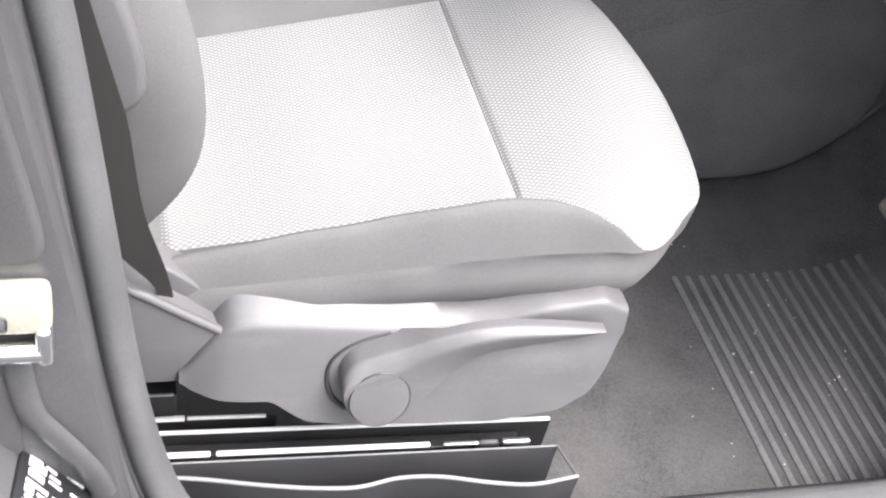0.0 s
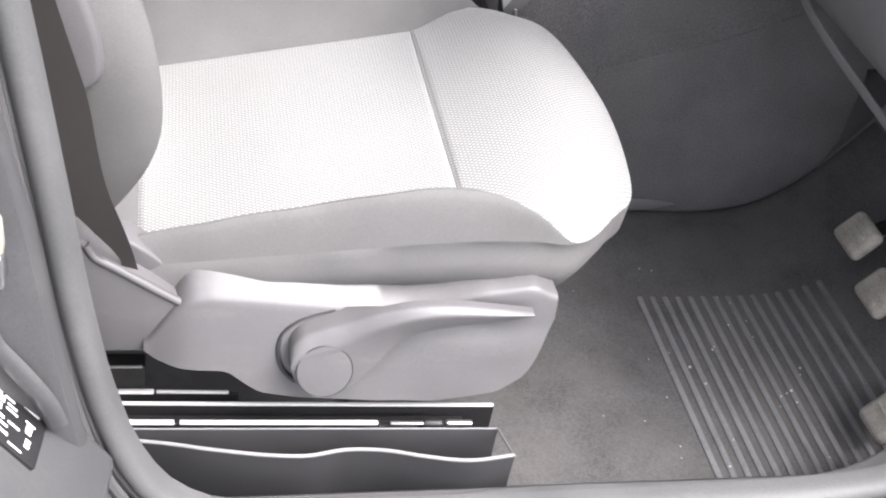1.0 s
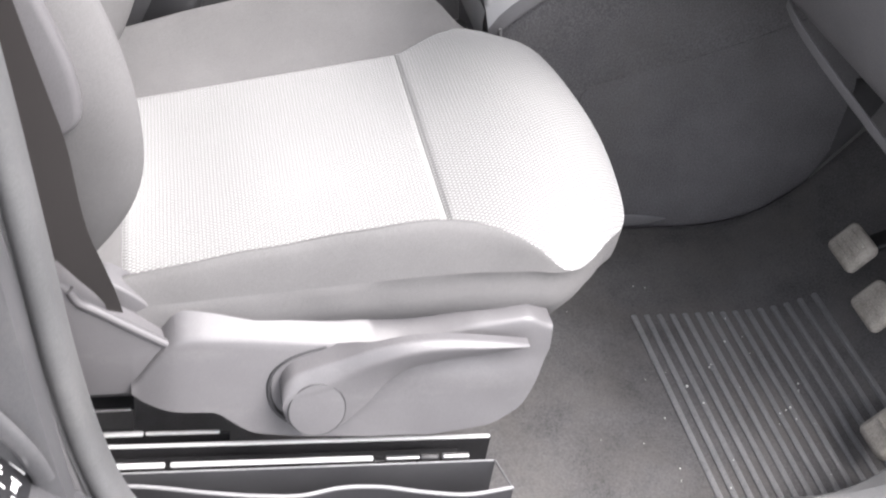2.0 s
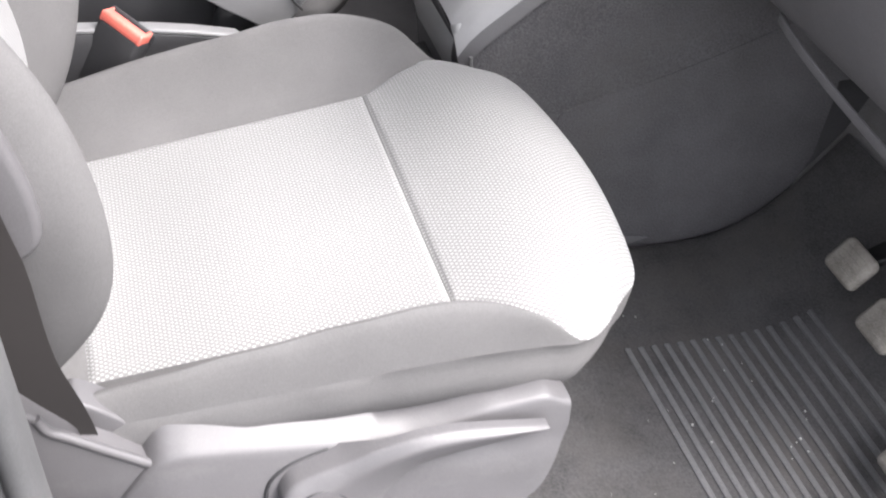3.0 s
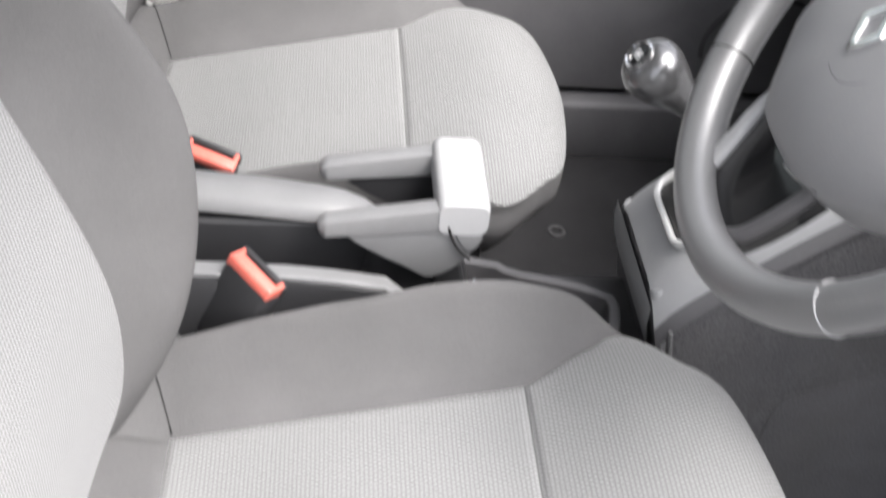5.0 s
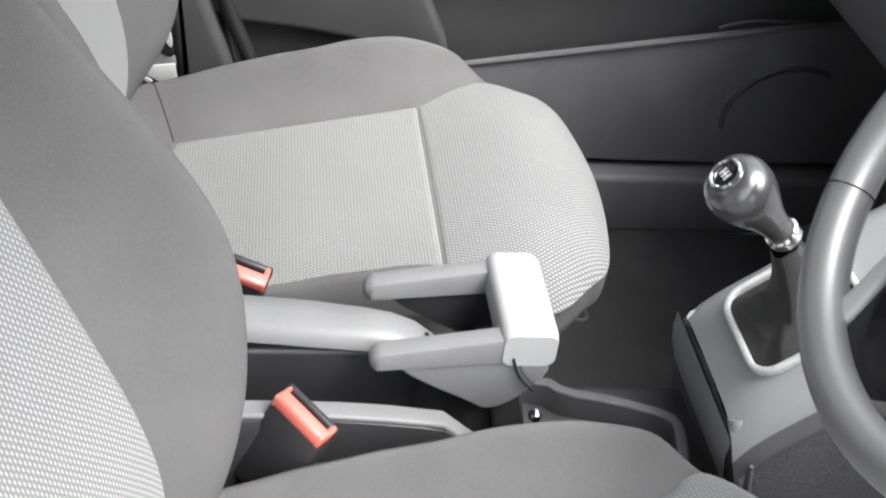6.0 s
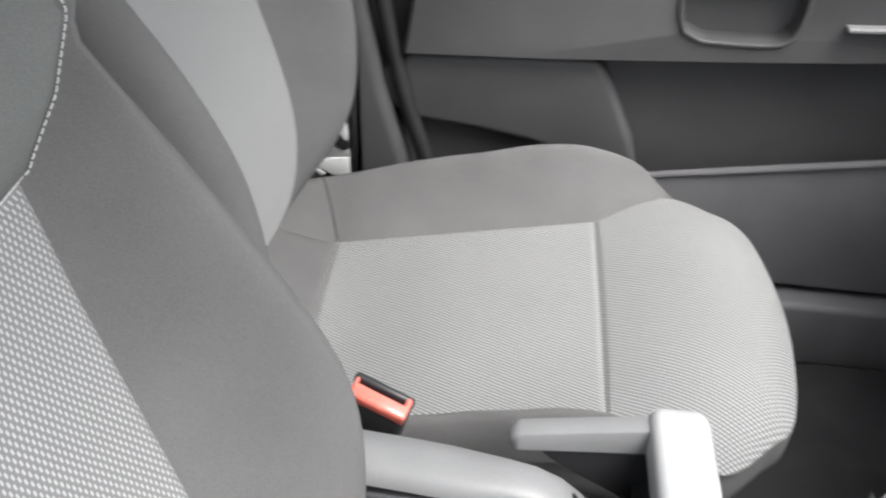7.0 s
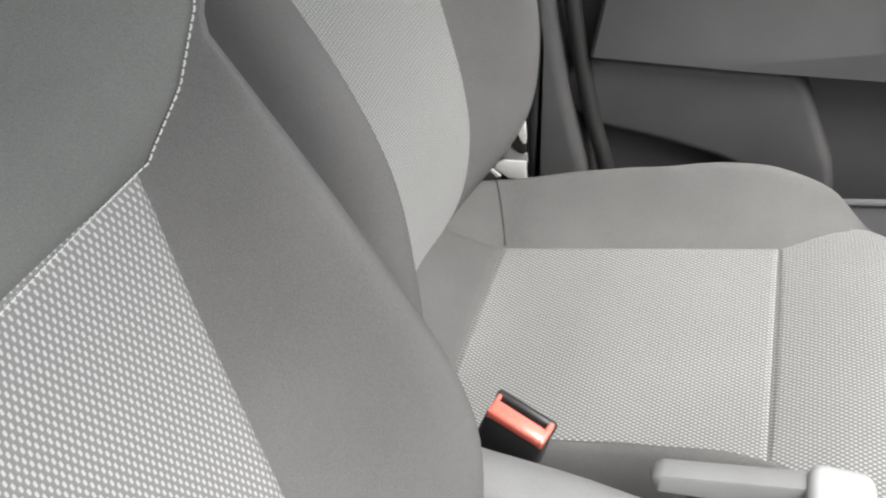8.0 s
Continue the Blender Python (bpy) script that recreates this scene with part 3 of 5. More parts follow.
def bolster_seam(sign, u):
    """A sewn line over the bolster, from the insert back to the crease."""
    pts = []
    for w in np.linspace(0.02, 0.98, 24):
        s = [float(cush(k, u - 0.05 * w)) for k in ("sx", "sy", "sz")]
        c = [float(cush(k, u - 0.05 * w)) for k in ("kx", "ky", "kz")]
        hb = float(cush("hb", u - 0.05 * w))
        up = math.sin(math.pi * w ** 2.1) ** 0.9 * hb
        pts.append((s[0] + (c[0] - s[0]) * w, sign * (s[1] + (c[1] - s[1]) * w + 0.010 * math.sin(math.pi * w) * min(1, hb / 0.03)), s[2] + (c[2] - s[2]) * w + up + 0.0002))
    return sweep(pts, ring_section(0.0009, 6))


def side_band():
    """The band round both sides and the front; the crease above it is a soft fold that deepens towards the nose."""
    us = np.concatenate([np.linspace(0, 0.8, 60), np.linspace(0.8, 1.0, 26)[1:]])
    half = [(float(cush("kx", u)), float(cush("ky", u)), float(cush("kz", u)), float(u)) for u in us]
    line = [(x, -y, z, u) for x, y, z, u in half] + [(x, y, z, u) for x, y, z, u in reversed(half[:-1])]
    n = len(line)
    rows = []
    soft = [(0.0, 0.0), (0.0018, -0.005), (0.0030, -0.011), (0.0035, -0.018), (0.0035, -0.027), (0.0005, -0.037), (-0.006, -0.050), (-0.018, -0.070), (-0.034, -0.092), (-0.09, -0.110)]
    fold = [(0.0, 0.0), (-0.0006, -0.004), (-0.0013, -0.009), (-0.0010, -0.016), (0.0004, -0.025), (0.0010, -0.036), (-0.004, -0.050), (-0.015, -0.070), (-0.032, -0.092), (-0.09, -0.110)]
    for k in range(n):
        a, b = Vector(line[max(k - 2, 0)][:3]), Vector(line[min(k + 2, n - 1)][:3])
        t = (b - a).normalized()
        out = Vector((t.y, -t.x, 0)).normalized()
        p, u = Vector(line[k][:3]), line[k][3]
        deep = max(0.0, min(1.0, (u - 0.36) / 0.3)) * max(0.0, min(1.0, (0.90 - u) / 0.08))
        nose = max(0.0, min(1.0, (p.x - 0.60) / 0.09))
        row = []
        for j, ((d0, z0), (d1, z1)) in enumerate(zip(soft, fold)):
            d, dz = d0 + (d1 - d0) * deep, z0 + (z1 - z0) * deep
            d = d * (1 - 0.8 * nose * (d > 0)) + 0.17 * dz * nose
            if 0 < j < 7:
                d += crinkle(p.x, p.y, p.z + dz) * (1 - nose)
            row.append(p + out * d + Vector((0, 0, dz)))
        rows.append(row)
    return sheet(rows)


TIP = 0.822
ZK = [0.36, 0.42, 0.50, 0.56, 0.62, 0.69, 0.76, 0.80, 0.846, 0.90, 0.96, 1.02, 1.05]
BACK = {
    "xi": [0.160, 0.190, 0.202, 0.195, 0.178, 0.154, 0.131, 0.119, 0.106, 0.093, 0.078, 0.056, 0.020],
    "xc": [0.184, 0.231, 0.264, 0.272, 0.270, 0.255, 0.224, 0.202, 0.174, 0.141, 0.109, 0.072, 0.022],
    "yb": [0.140, 0.152, 0.165, 0.170, 0.178, 0.190, 0.201, 0.208, 0.215, 0.238, 0.249, 0.235, 0.190],
    "yc": [0.180, 0.203, 0.224, 0.233, 0.238, 0.240, 0.243, 0.244, 0.246, 0.250, 0.252, 0.239, 0.194],
    "yo": [0.195, 0.220, 0.245, 0.257, 0.265, 0.267, 0.269, 0.270, 0.270, 0.268, 0.262, 0.246, 0.200],
}


def back(key, z):
    if key == "yb" and z > TIP:
        return float(np.interp(z, [TIP, 0.860, 0.902, 0.945, 1.02, 1.05], [0.215, 0.239, 0.253, 0.254, 0.238, 0.190]))
    return float(hermite(ZK, BACK[key], z))


def flare(z):
    """How far the edge of the back panels stands forward of their middle."""
    return float(np.interp(z, [TIP, 0.860, 0.902, 0.945, 1.02, 1.05], [0.0072, 0.036, 0.058, 0.042, 0.014, 0.0]))


def drawn_in(z, near):
    """How much narrower the insert is on its console side, fading out at the tip."""
    return near * max(0.0, min(1.0, (TIP - z) / 0.15))


def back_panel(z0, z1, nz, nv, near=0.0):
    rows, uvs = [], []
    for z in spaced(z0, z1, nz, 0.6):
        xi, yb = back("xi", z), back("yb", z)
        row, uvr = [], []
        for v in spaced(-1, 1, nv, 0.6):
            a = abs(v)
            d = min((1 - a) * yb, abs(z - TIP))
            x = xi + (0.012 * (a * a - 0.4) if z < TIP + 1e-4 else -0.0048 + (flare(z) + 0.0048) * a ** (2 + 40 * (z - TIP))) - float(groove(d))
            y = (yb - drawn_in(z, near) * (v < 0)) * v
            row.append((x, y, z))
            uvr.append((z, y))
        rows.append(row)
        uvs.append(uvr)
    return sheet(rows, uvs)


def back_bolster(sign, slim=0.0, near=0.0):
    """A side bolster of the back; slim draws its foot in, otherwise its belly spreads."""
    rows = []
    for z in np.concatenate([spaced(0.36, 0.99, 56, 0.3), np.linspace(0.99, 1.05, 9)[1:]]):
        xi, xc, yb, yc, yo = (back(k, z) for k in ("xi", "xc", "yb", "yc", "yo"))
        yb -= drawn_in(z, near) * (sign < 0)
        xc -= slim * math.exp(-((z - 0.40) / 0.07) ** 2)
        spread = (0.0 if slim else 0.027) * math.exp(-((z - 0.60) / 0.10) ** 2)
        yc, yo = yc + spread, yo + spread
        xb = xi + (0.0072 if z < TIP else flare(z))
        xc, yc = max(xc, xb + 0.002), max(yc, yb + 0.002)
        yo = max(yo, yc + 0.004)
        row = [(xb - 0.016, sign * (yb - 0.010), z)]
        for w in spaced(0, 1, 13, 0.4):
            s = w * w * (3 - 2 * w)
            s = 0.55 * s + 0.45 * math.sin(w * math.pi / 2)
            row.append((xb + (xc - xb) * s - float(groove(w * (yc - yb))), sign * (yb + (yc - yb) * w), z))
        for a in np.linspace(0, math.pi / 2, 8)[1:]:
            row.append((xc - 0.045 * (1 - math.cos(a)), sign * (yc + (yo - yc) * math.sin(a)), z))
        for d in (0.07, 0.09, 0.105):
            row.append((xc - d, sign * (yo - 0.002 * (d > 0.1)), z))
        rows.append(row)
    return sheet(rows)


def back_shell():
    rows = []
    for z in np.concatenate([np.linspace(0.36, 0.99, 30), np.linspace(0.99, 1.05, 7)[1:]]):
        xi, xc, yo = (back(k, z) for k in ("xi", "xc", "yo"))
        row = [(xc - 0.103, -yo + 0.003, z)]
        for a in np.linspace(-1, 1, 15):
            row.append((xi - 0.125 + 0.03 * abs(a) ** 4, a * (yo - 0.012), z))
        row.append((xc - 0.103, yo - 0.003, z))
        rows.append(row)
    return sheet(rows)


def stitch_path():
    """The seam from the middle of the back, out to the tip of the insert and up over the shoulder."""
    out = [(back("xi", TIP) + 0.012 * ((v / 0.215) ** 2 - 0.4), v, TIP + 0.003 - 0.010 * (1 - abs(v) / 0.215)) for v in np.linspace(0, 0.213, 36)]
    for z in np.linspace(TIP + 0.004, 1.0, 30):
        out.append((back("xi", z) + flare(z) * 0.97, back("yb", z) - 0.003, z))
    return out


def stitches(sign):
    pts = resample([(x, sign * y, z) for x, y, z in stitch_path()], 181)
    pieces = []
    for k in range(0, 180, 2):
        a, b = Vector(pts[k]), Vector(pts[k + 1])
        a, b = a.lerp(b, -0.22), a.lerp(b, 1.22)
        mid = a.lerp(b, 0.5) + Vector((0.0004, 0, 0))
        pieces.append(sweep([a, mid, b], ring_section(0.00055, 6), up=(1, 0, 0)))
    return joined(*pieces)


SHIELD_X = [0.194, 0.212, 0.224, 0.236, 0.253, 0.303, 0.355, 0.405, 0.440, 0.470, 0.506, 0.560, 0.584]
SHIELD_TOP = [0.228, 0.258, 0.276, 0.285, 0.287, 0.283, 0.277, 0.272, 0.273, 0.280, 0.291, 0.299, 0.287]
SHIELD_IN = [0.229, 0.262, 0.292, 0.307, 0.3075, 0.301, 0.293, 0.287, 0.285, 0.288, 0.296, 0.301, 0.289]
SHIELD_LOW_X = [0.194, 0.198, 0.223, 0.270, 0.284, 0.301, 0.338, 0.412, 0.472, 0.534, 0.563, 0.578, 0.584]
SHIELD_LOW = [0.226, 0.220, 0.214, 0.212, 0.200, 0.188, 0.181, 0.1745, 0.1745, 0.186, 0.206, 0.240, 0.275]


def eased(x, knots, values):
    """Straight runs between knots with their corners softened."""
    return float(np.mean([np.interp(x + d, knots, values) for d in np.linspace(-0.006, 0.006, 7)]))


def shield_face(x, z):
    """How far out the leaning face of the side cover stands; a finger recess is sunk under the lever's blade."""
    sunk = 0.007 * math.exp(-((x - 0.505) / 0.055) ** 2 - ((z - 0.258) / 0.014) ** 2)
    return 0.268 + 0.235 * max(0.0, eased(x, SHIELD_X, SHIELD_TOP) - z) - sunk


def side_shield(sign, m):
    """The plastic cover low on the outer side of a seat: a sloped ledge on top, then a face that leans out towards its foot."""
    rows = []
    for x in spaced(0.194, 0.584, 90, 0.6):
        zt, zi, zb = eased(x, SHIELD_X, SHIELD_TOP), eased(x, SHIELD_X, SHIELD_IN), eased(x, SHIELD_LOW_X, SHIELD_LOW)
        zb = min(zb, zt - 0.004)
        row = [(x, sign * 0.200, zi - 0.012), (x, sign * 0.240, zi - 0.001), (x, sign * 0.246, zi), (x, sign * 0.2640, zt + 0.0022), (x, sign * 0.2670, zt)]
        for k in range(15):
            z = zt - 0.0025 - (zt - 0.0025 - zb) * k / 14
            row.append((x, sign * shield_face(x, z), z))
        foot = shield_face(x, zb)
        row += [(x, sign * (foot - 0.003), zb - 0.003), (x, sign * (foot - 0.010), zb - 0.0075), (x, sign * (foot - 0.020), zb - 0.0095), (x, sign * 0.235, zb - 0.010)]
        rows.append(row)
    shield = part("side_shield", sheet(rows), M_TRIM, m, "grained grey plastic seat side cover")
    gap = resample([(0.334, 0.200), (0.323, 0.211), (0.3165, 0.230), (0.3195, 0.250), (0.332, 0.262), (0.350, 0.2695), (0.368, 0.274)], 40)
    ridge = [(x, sign * (shield_face(x, z) + 0.0006), z) for x, z in gap]
    part("recess_edge", sweep(ridge, lambda s: ring_section(0.0030 - 0.0020 * min(1.0, s * 1.2), 6), ups=[(0, -1, 0)] * 40), M_BLACK, shield, "dark gap round the lever")
    return shield


def lever(parent, sign):
    """A height lever: a round hub running out into a blade with a chamfer along its top."""
    top = resample([(0.3265, 0.233), (0.3265, 0.246), (0.334, 0.2575), (0.352, 0.2665), (0.375, 0.2745), (0.408, 0.288), (0.443, 0.2960), (0.470, 0.2970), (0.508, 0.2935), (0.555, 0.2870)], 56)
    low = resample([(0.3270, 0.230), (0.332, 0.213), (0.345, 0.199), (0.362, 0.1955), (0.386, 0.207), (0.406, 0.227), (0.424, 0.2505), (0.445, 0.2640), (0.476, 0.2715), (0.517, 0.2765), (0.556, 0.2825)], 56)
    shape = [(0.0, 0.250), (0.0, 0.286), (0.02, 0.290), (0.06, 0.2928), (0.3, 0.2952), (0.6, 0.2968), (0.74, 0.2978), (0.79, 0.2974), (0.83, 0.2965), (0.96, 0.2915), (0.99, 0.2895), (1.0, 0.287), (1.0, 0.250)]
    rows = []
    for k in range(56):
        a, b = Vector(low[k]), Vector(top[k])
        thin = 0.6 if k == 0 else 1.0 - 0.5 * (k / 55) ** 4
        row = []
        for v, y in shape:
            p = a.lerp(b, v)
            if y == 0.250:
                y = 0.258 + 0.022 * max(0.0, min(1.0, (p.x - 0.36) / 0.05))
            row.append((p.x, sign * ((0.284 + (y - 0.284) * thin if y > 0.284 else y) + 0.22 * max(0.0, 0.262 - p.y)), p.y))
        rows.append(row)
    h = part("height_lever", capped(sheet(rows, wrap=True)), M_TRIM, parent, "grey plastic seat height lever")
    cap = [(0.3585 + 0.0262 * math.cos(a), 0.2285 + 0.0272 * math.sin(a)) for a in np.linspace(0, math.tau, 41)[:-1]]
    disc = slab(cap, "y", sign * 0.285, sign * 0.2974, 0.0008)
    for v in disc.verts:
        v.co.y += sign * 0.22 * (0.262 - v.co.z)
    ring = [(x, sign * (0.2968 + 0.22 * (0.262 - z)), z) for x, z in cap]
    part("cap_gap", sweep(ring, ring_section(0.0008, 6), closed=True, up=(0, 1, 0)), M_BLACK, h, "dark gap round the pivot cap")
    part("pivot_cap", disc, M_TRIM, h, "round grey pivot cap")


def seat(name, m, label, outer, cloth, upright=0.0, back_by=0.0, near=0.0):
    """A front seat; outer is the side (-1 or 1) that faces the nearer door."""
    s = thing(name, m, label, "car seat", "front seats")
    part("rear_strip", insert_panel(0.0, 0.15, 10, 25), M_FABRIC, s, "plain grey fabric strip")
    part("cushion_insert", insert_panel(0.15, 0.62, 40, 41), cloth, s, "pale dotted woven seat panel")
    part("front_insert", front_panel(), cloth, s, "pale dotted woven thigh panel")
    for sg in (-1, 1):
        bol = part("cushion_bolster", upper_bolster(sg), M_FABRIC, s)
        part("seam", bolster_seam(sg, 0.155), M_DARKRUBBER, bol, "dark sewn seam across the bolster")
    part("cushion_side", side_band(), M_FABRIC, s)
    tilt = Matrix.Translation((0.17 - back_by, 0, 0.40)) @ Matrix.Rotation(radians(upright), 4, "Y") @ Matrix.Translation((-0.17, 0, -0.40))
    part("back_insert", back_panel(0.36, TIP, 44, 41, near), M_INSERT, s, "pale dotted woven back panel").matrix_basis = tilt
    part("shoulder_panel", back_panel(TIP, 1.05, 24, 41), M_SHOULDER, s, "dark charcoal fabric shoulder panel").matrix_basis = tilt
    for sg in (-1, 1):
        part("back_bolster", back_bolster(sg, 0.022 if sg == outer else 0.0, near), M_FABRIC, s).matrix_basis = tilt
        part("stitching", stitches(sg), M_STITCH, s, "pale contrast stitching").matrix_basis = tilt
    part("back_shell", back_shell(), M_SHOULDER, s).matrix_basis = tilt
    seam = []
    for v in np.linspace(-1, 1, 30):
        a = abs(v)
        cx, cz, sx, sy, sz = (float(cush(k, 0.62)) for k in ("cx", "cz", "sx", "sy", "sz"))
        seam.append((cx + (sx - cx) * a * a, sy * v, cz + (sz - cz) * a ** 3 - 0.0026))
    part("cross_seam", sweep(seam, ring_section(0.0008, 6)), M_SHOULDER, s, "dark sewn seam across the cushion")
    pad = smooth_loop([(0.06, 0.97), (0.13, 0.97), (0.203, 0.77), (0.234, 0.66), (0.237, 0.610), (0.230, 0.592), (0.203, 0.580), (0.193, 0.595), (0.167, 0.68), (0.098, 0.82)], rounds=2)
    part("airbag_cover", slab([tuple(p) for p in pad], "y", outer * 0.25, outer * 0.276, 0.007), M_TRIM, s, "grey plastic side airbag cover").matrix_basis = tilt
    return s


driver = seat("driver_seat", RAKE, "grey cloth front seat with pale dotted centre panels", -1, M_LIT_INSERT)
passenger = seat("passenger_seat", RAKE @ Matrix.Translation((-0.089, 0.7225, -0.023)), "grey cloth front seat beyond the handbrake, pale centre panels", 1, M_SHADED_INSERT, 3.0, 0.022, 0.011)

# covers, lever and slide frame are level with the cabin floor, not with the raked cushion
inv = RAKE.inverted()


SLIDE = Matrix.Translation((0.554, 0.006, 0.137)) @ Matrix.Rotation(radians(-1.9), 4, "Z") @ Matrix.Translation((-0.56, 0, -0.132))


def level(ob):
    """Keeps a level-built part of a raked seat where it was drawn."""
    ob.matrix_parent_inverse = inv
    return ob


shield = level(side_shield(-1, driver))
lever(shield, -1)
brk = [(0.112, 0.362), (0.140, 0.352), (0.146, 0.347), (0.152, 0.334), (0.168, 0.322), (0.198, 0.300), (0.228, 0.279), (0.232, 0.275), (0.230, 0.270), (0.217, 0.250), (0.200, 0.220), (0.196, 0.217), (0.112, 0.217)]
hinge = level(part("hinge_cover", slab(brk, "y", -0.235, -0.2635, 0.004, 3), M_TRIM, driver, "grey plastic recliner hinge cover"))
part("rolled_edge", sweep(resample([(x, -0.2615, z - 0.003) for x, z in brk[2:7]], 30), ring_section(0.0042, 10), up=(0, -1, 0)), M_TRIM, hinge)
brk = smooth_loop([(0.168, 0.338), (0.186, 0.331), (0.224, 0.297), (0.220, 0.284), (0.19, 0.300), (0.168, 0.312)], rounds=2)
level(part("hinge_cover", slab([tuple(p) for p in brk], "y", -0.215, -0.243, 0.003), M_TRIM, driver))
inside = level(part("inner_hinge", slab([(0.130, 0.352), (0.160, 0.326), (0.188, 0.317), (0.186, 0.250), (0.130, 0.250)], "y", 0.230, 0.248, 0.002), M_BLACK, driver, "black recliner hinge on the console side"))
part("hinge_edge", sweep(resample([(0.148, 0.258, 0.334), (0.165, 0.2505, 0.3235), (0.188, 0.2345, 0.3190)], 12), ring_section(0.0024, 8)), M_CAP, inside, "pale edge of the inner hinge")
part("hinge_edge", sweep(resample([(0.150, 0.244, 0.332), (0.162, 0.2370, 0.3205), (0.176, 0.2315, 0.3180)], 12), ring_section(0.0016, 8)), M_CAP, inside)


def on_slide(ob):
    """A level part that follows the slight splay of the slide rails."""
    ob.matrix_basis = SLIDE
    return level(ob)


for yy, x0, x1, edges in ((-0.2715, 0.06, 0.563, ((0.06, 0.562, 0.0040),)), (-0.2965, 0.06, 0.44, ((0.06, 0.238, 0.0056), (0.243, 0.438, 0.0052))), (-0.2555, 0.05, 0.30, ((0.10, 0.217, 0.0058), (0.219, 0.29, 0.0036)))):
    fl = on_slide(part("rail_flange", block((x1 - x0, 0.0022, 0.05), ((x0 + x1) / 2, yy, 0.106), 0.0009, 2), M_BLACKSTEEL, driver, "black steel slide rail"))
    # pale strips along the black flanges stand in for sky reflected on their edges
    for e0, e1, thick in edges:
        part("highlight_edge", block((e1 - e0, thick, 0.0032), ((e0 + e1) / 2, yy, 0.1318), 0.0012, 2), M_GLINT, fl, "pale strip along the rail edge, imitating its highlight")
level(part("rail_bracket", block((0.10, 0.020, 0.030), (0.145, -0.232, 0.160), 0.002), M_BLACKSTEEL, driver))
level(part("bracket_edge", block((0.060, 0.0028, 0.0022), (0.162, -0.2415, 0.1755), 0.0008, 2), M_STEEL, driver, "bright steel strip along the bracket edge"))
on_slide(part("rail_web", block((0.50, 0.05, 0.006), (0.31, -0.276, 0.082), 0.002), M_BLACKSTEEL, driver))
on_slide(part("rail_web", block((0.46, 0.016, 0.03), (0.30, -0.283, 0.105), 0.002), M_BLACKSTEEL, driver))
on_slide(part("rail_stop", block((0.028, 0.006, 0.006), (0.522, -0.2955, 0.130), 0.002), M_STEEL, driver, "bright steel rail stop"))
on_slide(part("rail_stop", block((0.034, 0.004, 0.003), (0.468, -0.2955, 0.130), 0.001), M_STEEL, driver, "bright steel rail stop"))
on_slide(part("rail_stop", block((0.024, 0.010, 0.014), (0.495, -0.2935, 0.125), 0.005), M_BLACKSTEEL, driver))
for rx in (0.12, 0.50):
    on_slide(part("rail_foot", block((0.06, 0.05, 0.085), (rx, -0.276, 0.041), 0.006), M_BLACKSTEEL, driver))
level(part("seat_pan", block((0.46, 0.42, 0.07), (0.35, 0.0, 0.205), 0.02), M_BLACKSTEEL, driver, "black seat frame under the cushion"))
for rx in (0.12, 0.50):
    level(part("rail_foot", block((0.06, 0.05, 0.18), (rx, 0.20, 0.089), 0.006), M_BLACKSTEEL, driver))
pinv = (RAKE @ Matrix.Translation((-0.089, 0.7225, -0.023))).inverted()
for nm, size, at in (("seat_pan", (0.46, 0.42, 0.07), (0.27, 0.705, 0.20)), ("side_shield", (0.42, 0.02, 0.09), (0.28, 0.47, 0.19)), ("rail_foot", (0.06, 0.05, 0.17), (0.04, 0.50, 0.084)), ("rail_foot", (0.06, 0.05, 0.17), (0.42, 0.50, 0.084)),
                     ("rail_foot", (0.06, 0.05, 0.17), (0.04, 0.91, 0.084)), ("rail_foot", (0.06, 0.05, 0.17), (0.42, 0.91, 0.084))):
    part(nm, block(size, at, 0.008), M_PLASTIC if nm == "side_shield" else M_BLACKSTEEL, passenger).matrix_parent_inverse = pinv

# storage tray between the rail and the sill
tray = thing("side_tray", Matrix.Translation((0.550, 0, 0.137)) @ Matrix.Rotation(radians(-1.8), 4, "Z") @ Matrix.Translation((-0.56, 0, -0.125)), "charcoal plastic storage tray with a wavy lip beside the seat", "storage tray")
LIP_X = [0.13, 0.190, 0.228, 0.281, 0.334, 0.367, 0.406, 0.445, 0.484, 0.528, 0.575]
LIP_Y = [-0.307, -0.312, -0.316, -0.3255, -0.3325, -0.3335, -0.326, -0.327, -0.335, -0.3405, -0.334]
rows = []
for s in np.linspace(0, 1, 70):
    x = 0.13 + 0.434 * s
    xo = 0.13 + 0.445 * s
    yl = float(hermite(LIP_X, LIP_Y, xo))
    zl = 0.124
    fl = 0.062 + 0.002 * math.sin(x * 9)
    rows.append([(x, -0.2975, fl - 0.004), (x, -0.2975, 0.1235), (x, -0.2985, 0.125), (x, -0.2995, 0.1235), (x, -0.301, fl), (xo, yl + 0.007, fl), (xo, yl + 0.0030, zl - 0.001), (xo, yl + 0.001, zl + 0.0004), (xo, yl - 0.0015, zl), (xo, yl - 0.002, zl - 0.004), (xo, yl - 0.001, fl - 0.004)])
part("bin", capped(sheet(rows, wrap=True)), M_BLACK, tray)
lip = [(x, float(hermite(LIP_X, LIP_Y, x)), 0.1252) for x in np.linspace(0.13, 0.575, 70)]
part("lip", sweep(lip, ring_section(0.0020, 8)), M_CAP, tray, "pale tray lip")
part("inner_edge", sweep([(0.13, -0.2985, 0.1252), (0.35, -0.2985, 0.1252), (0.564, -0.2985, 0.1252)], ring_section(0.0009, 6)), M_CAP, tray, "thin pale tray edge")
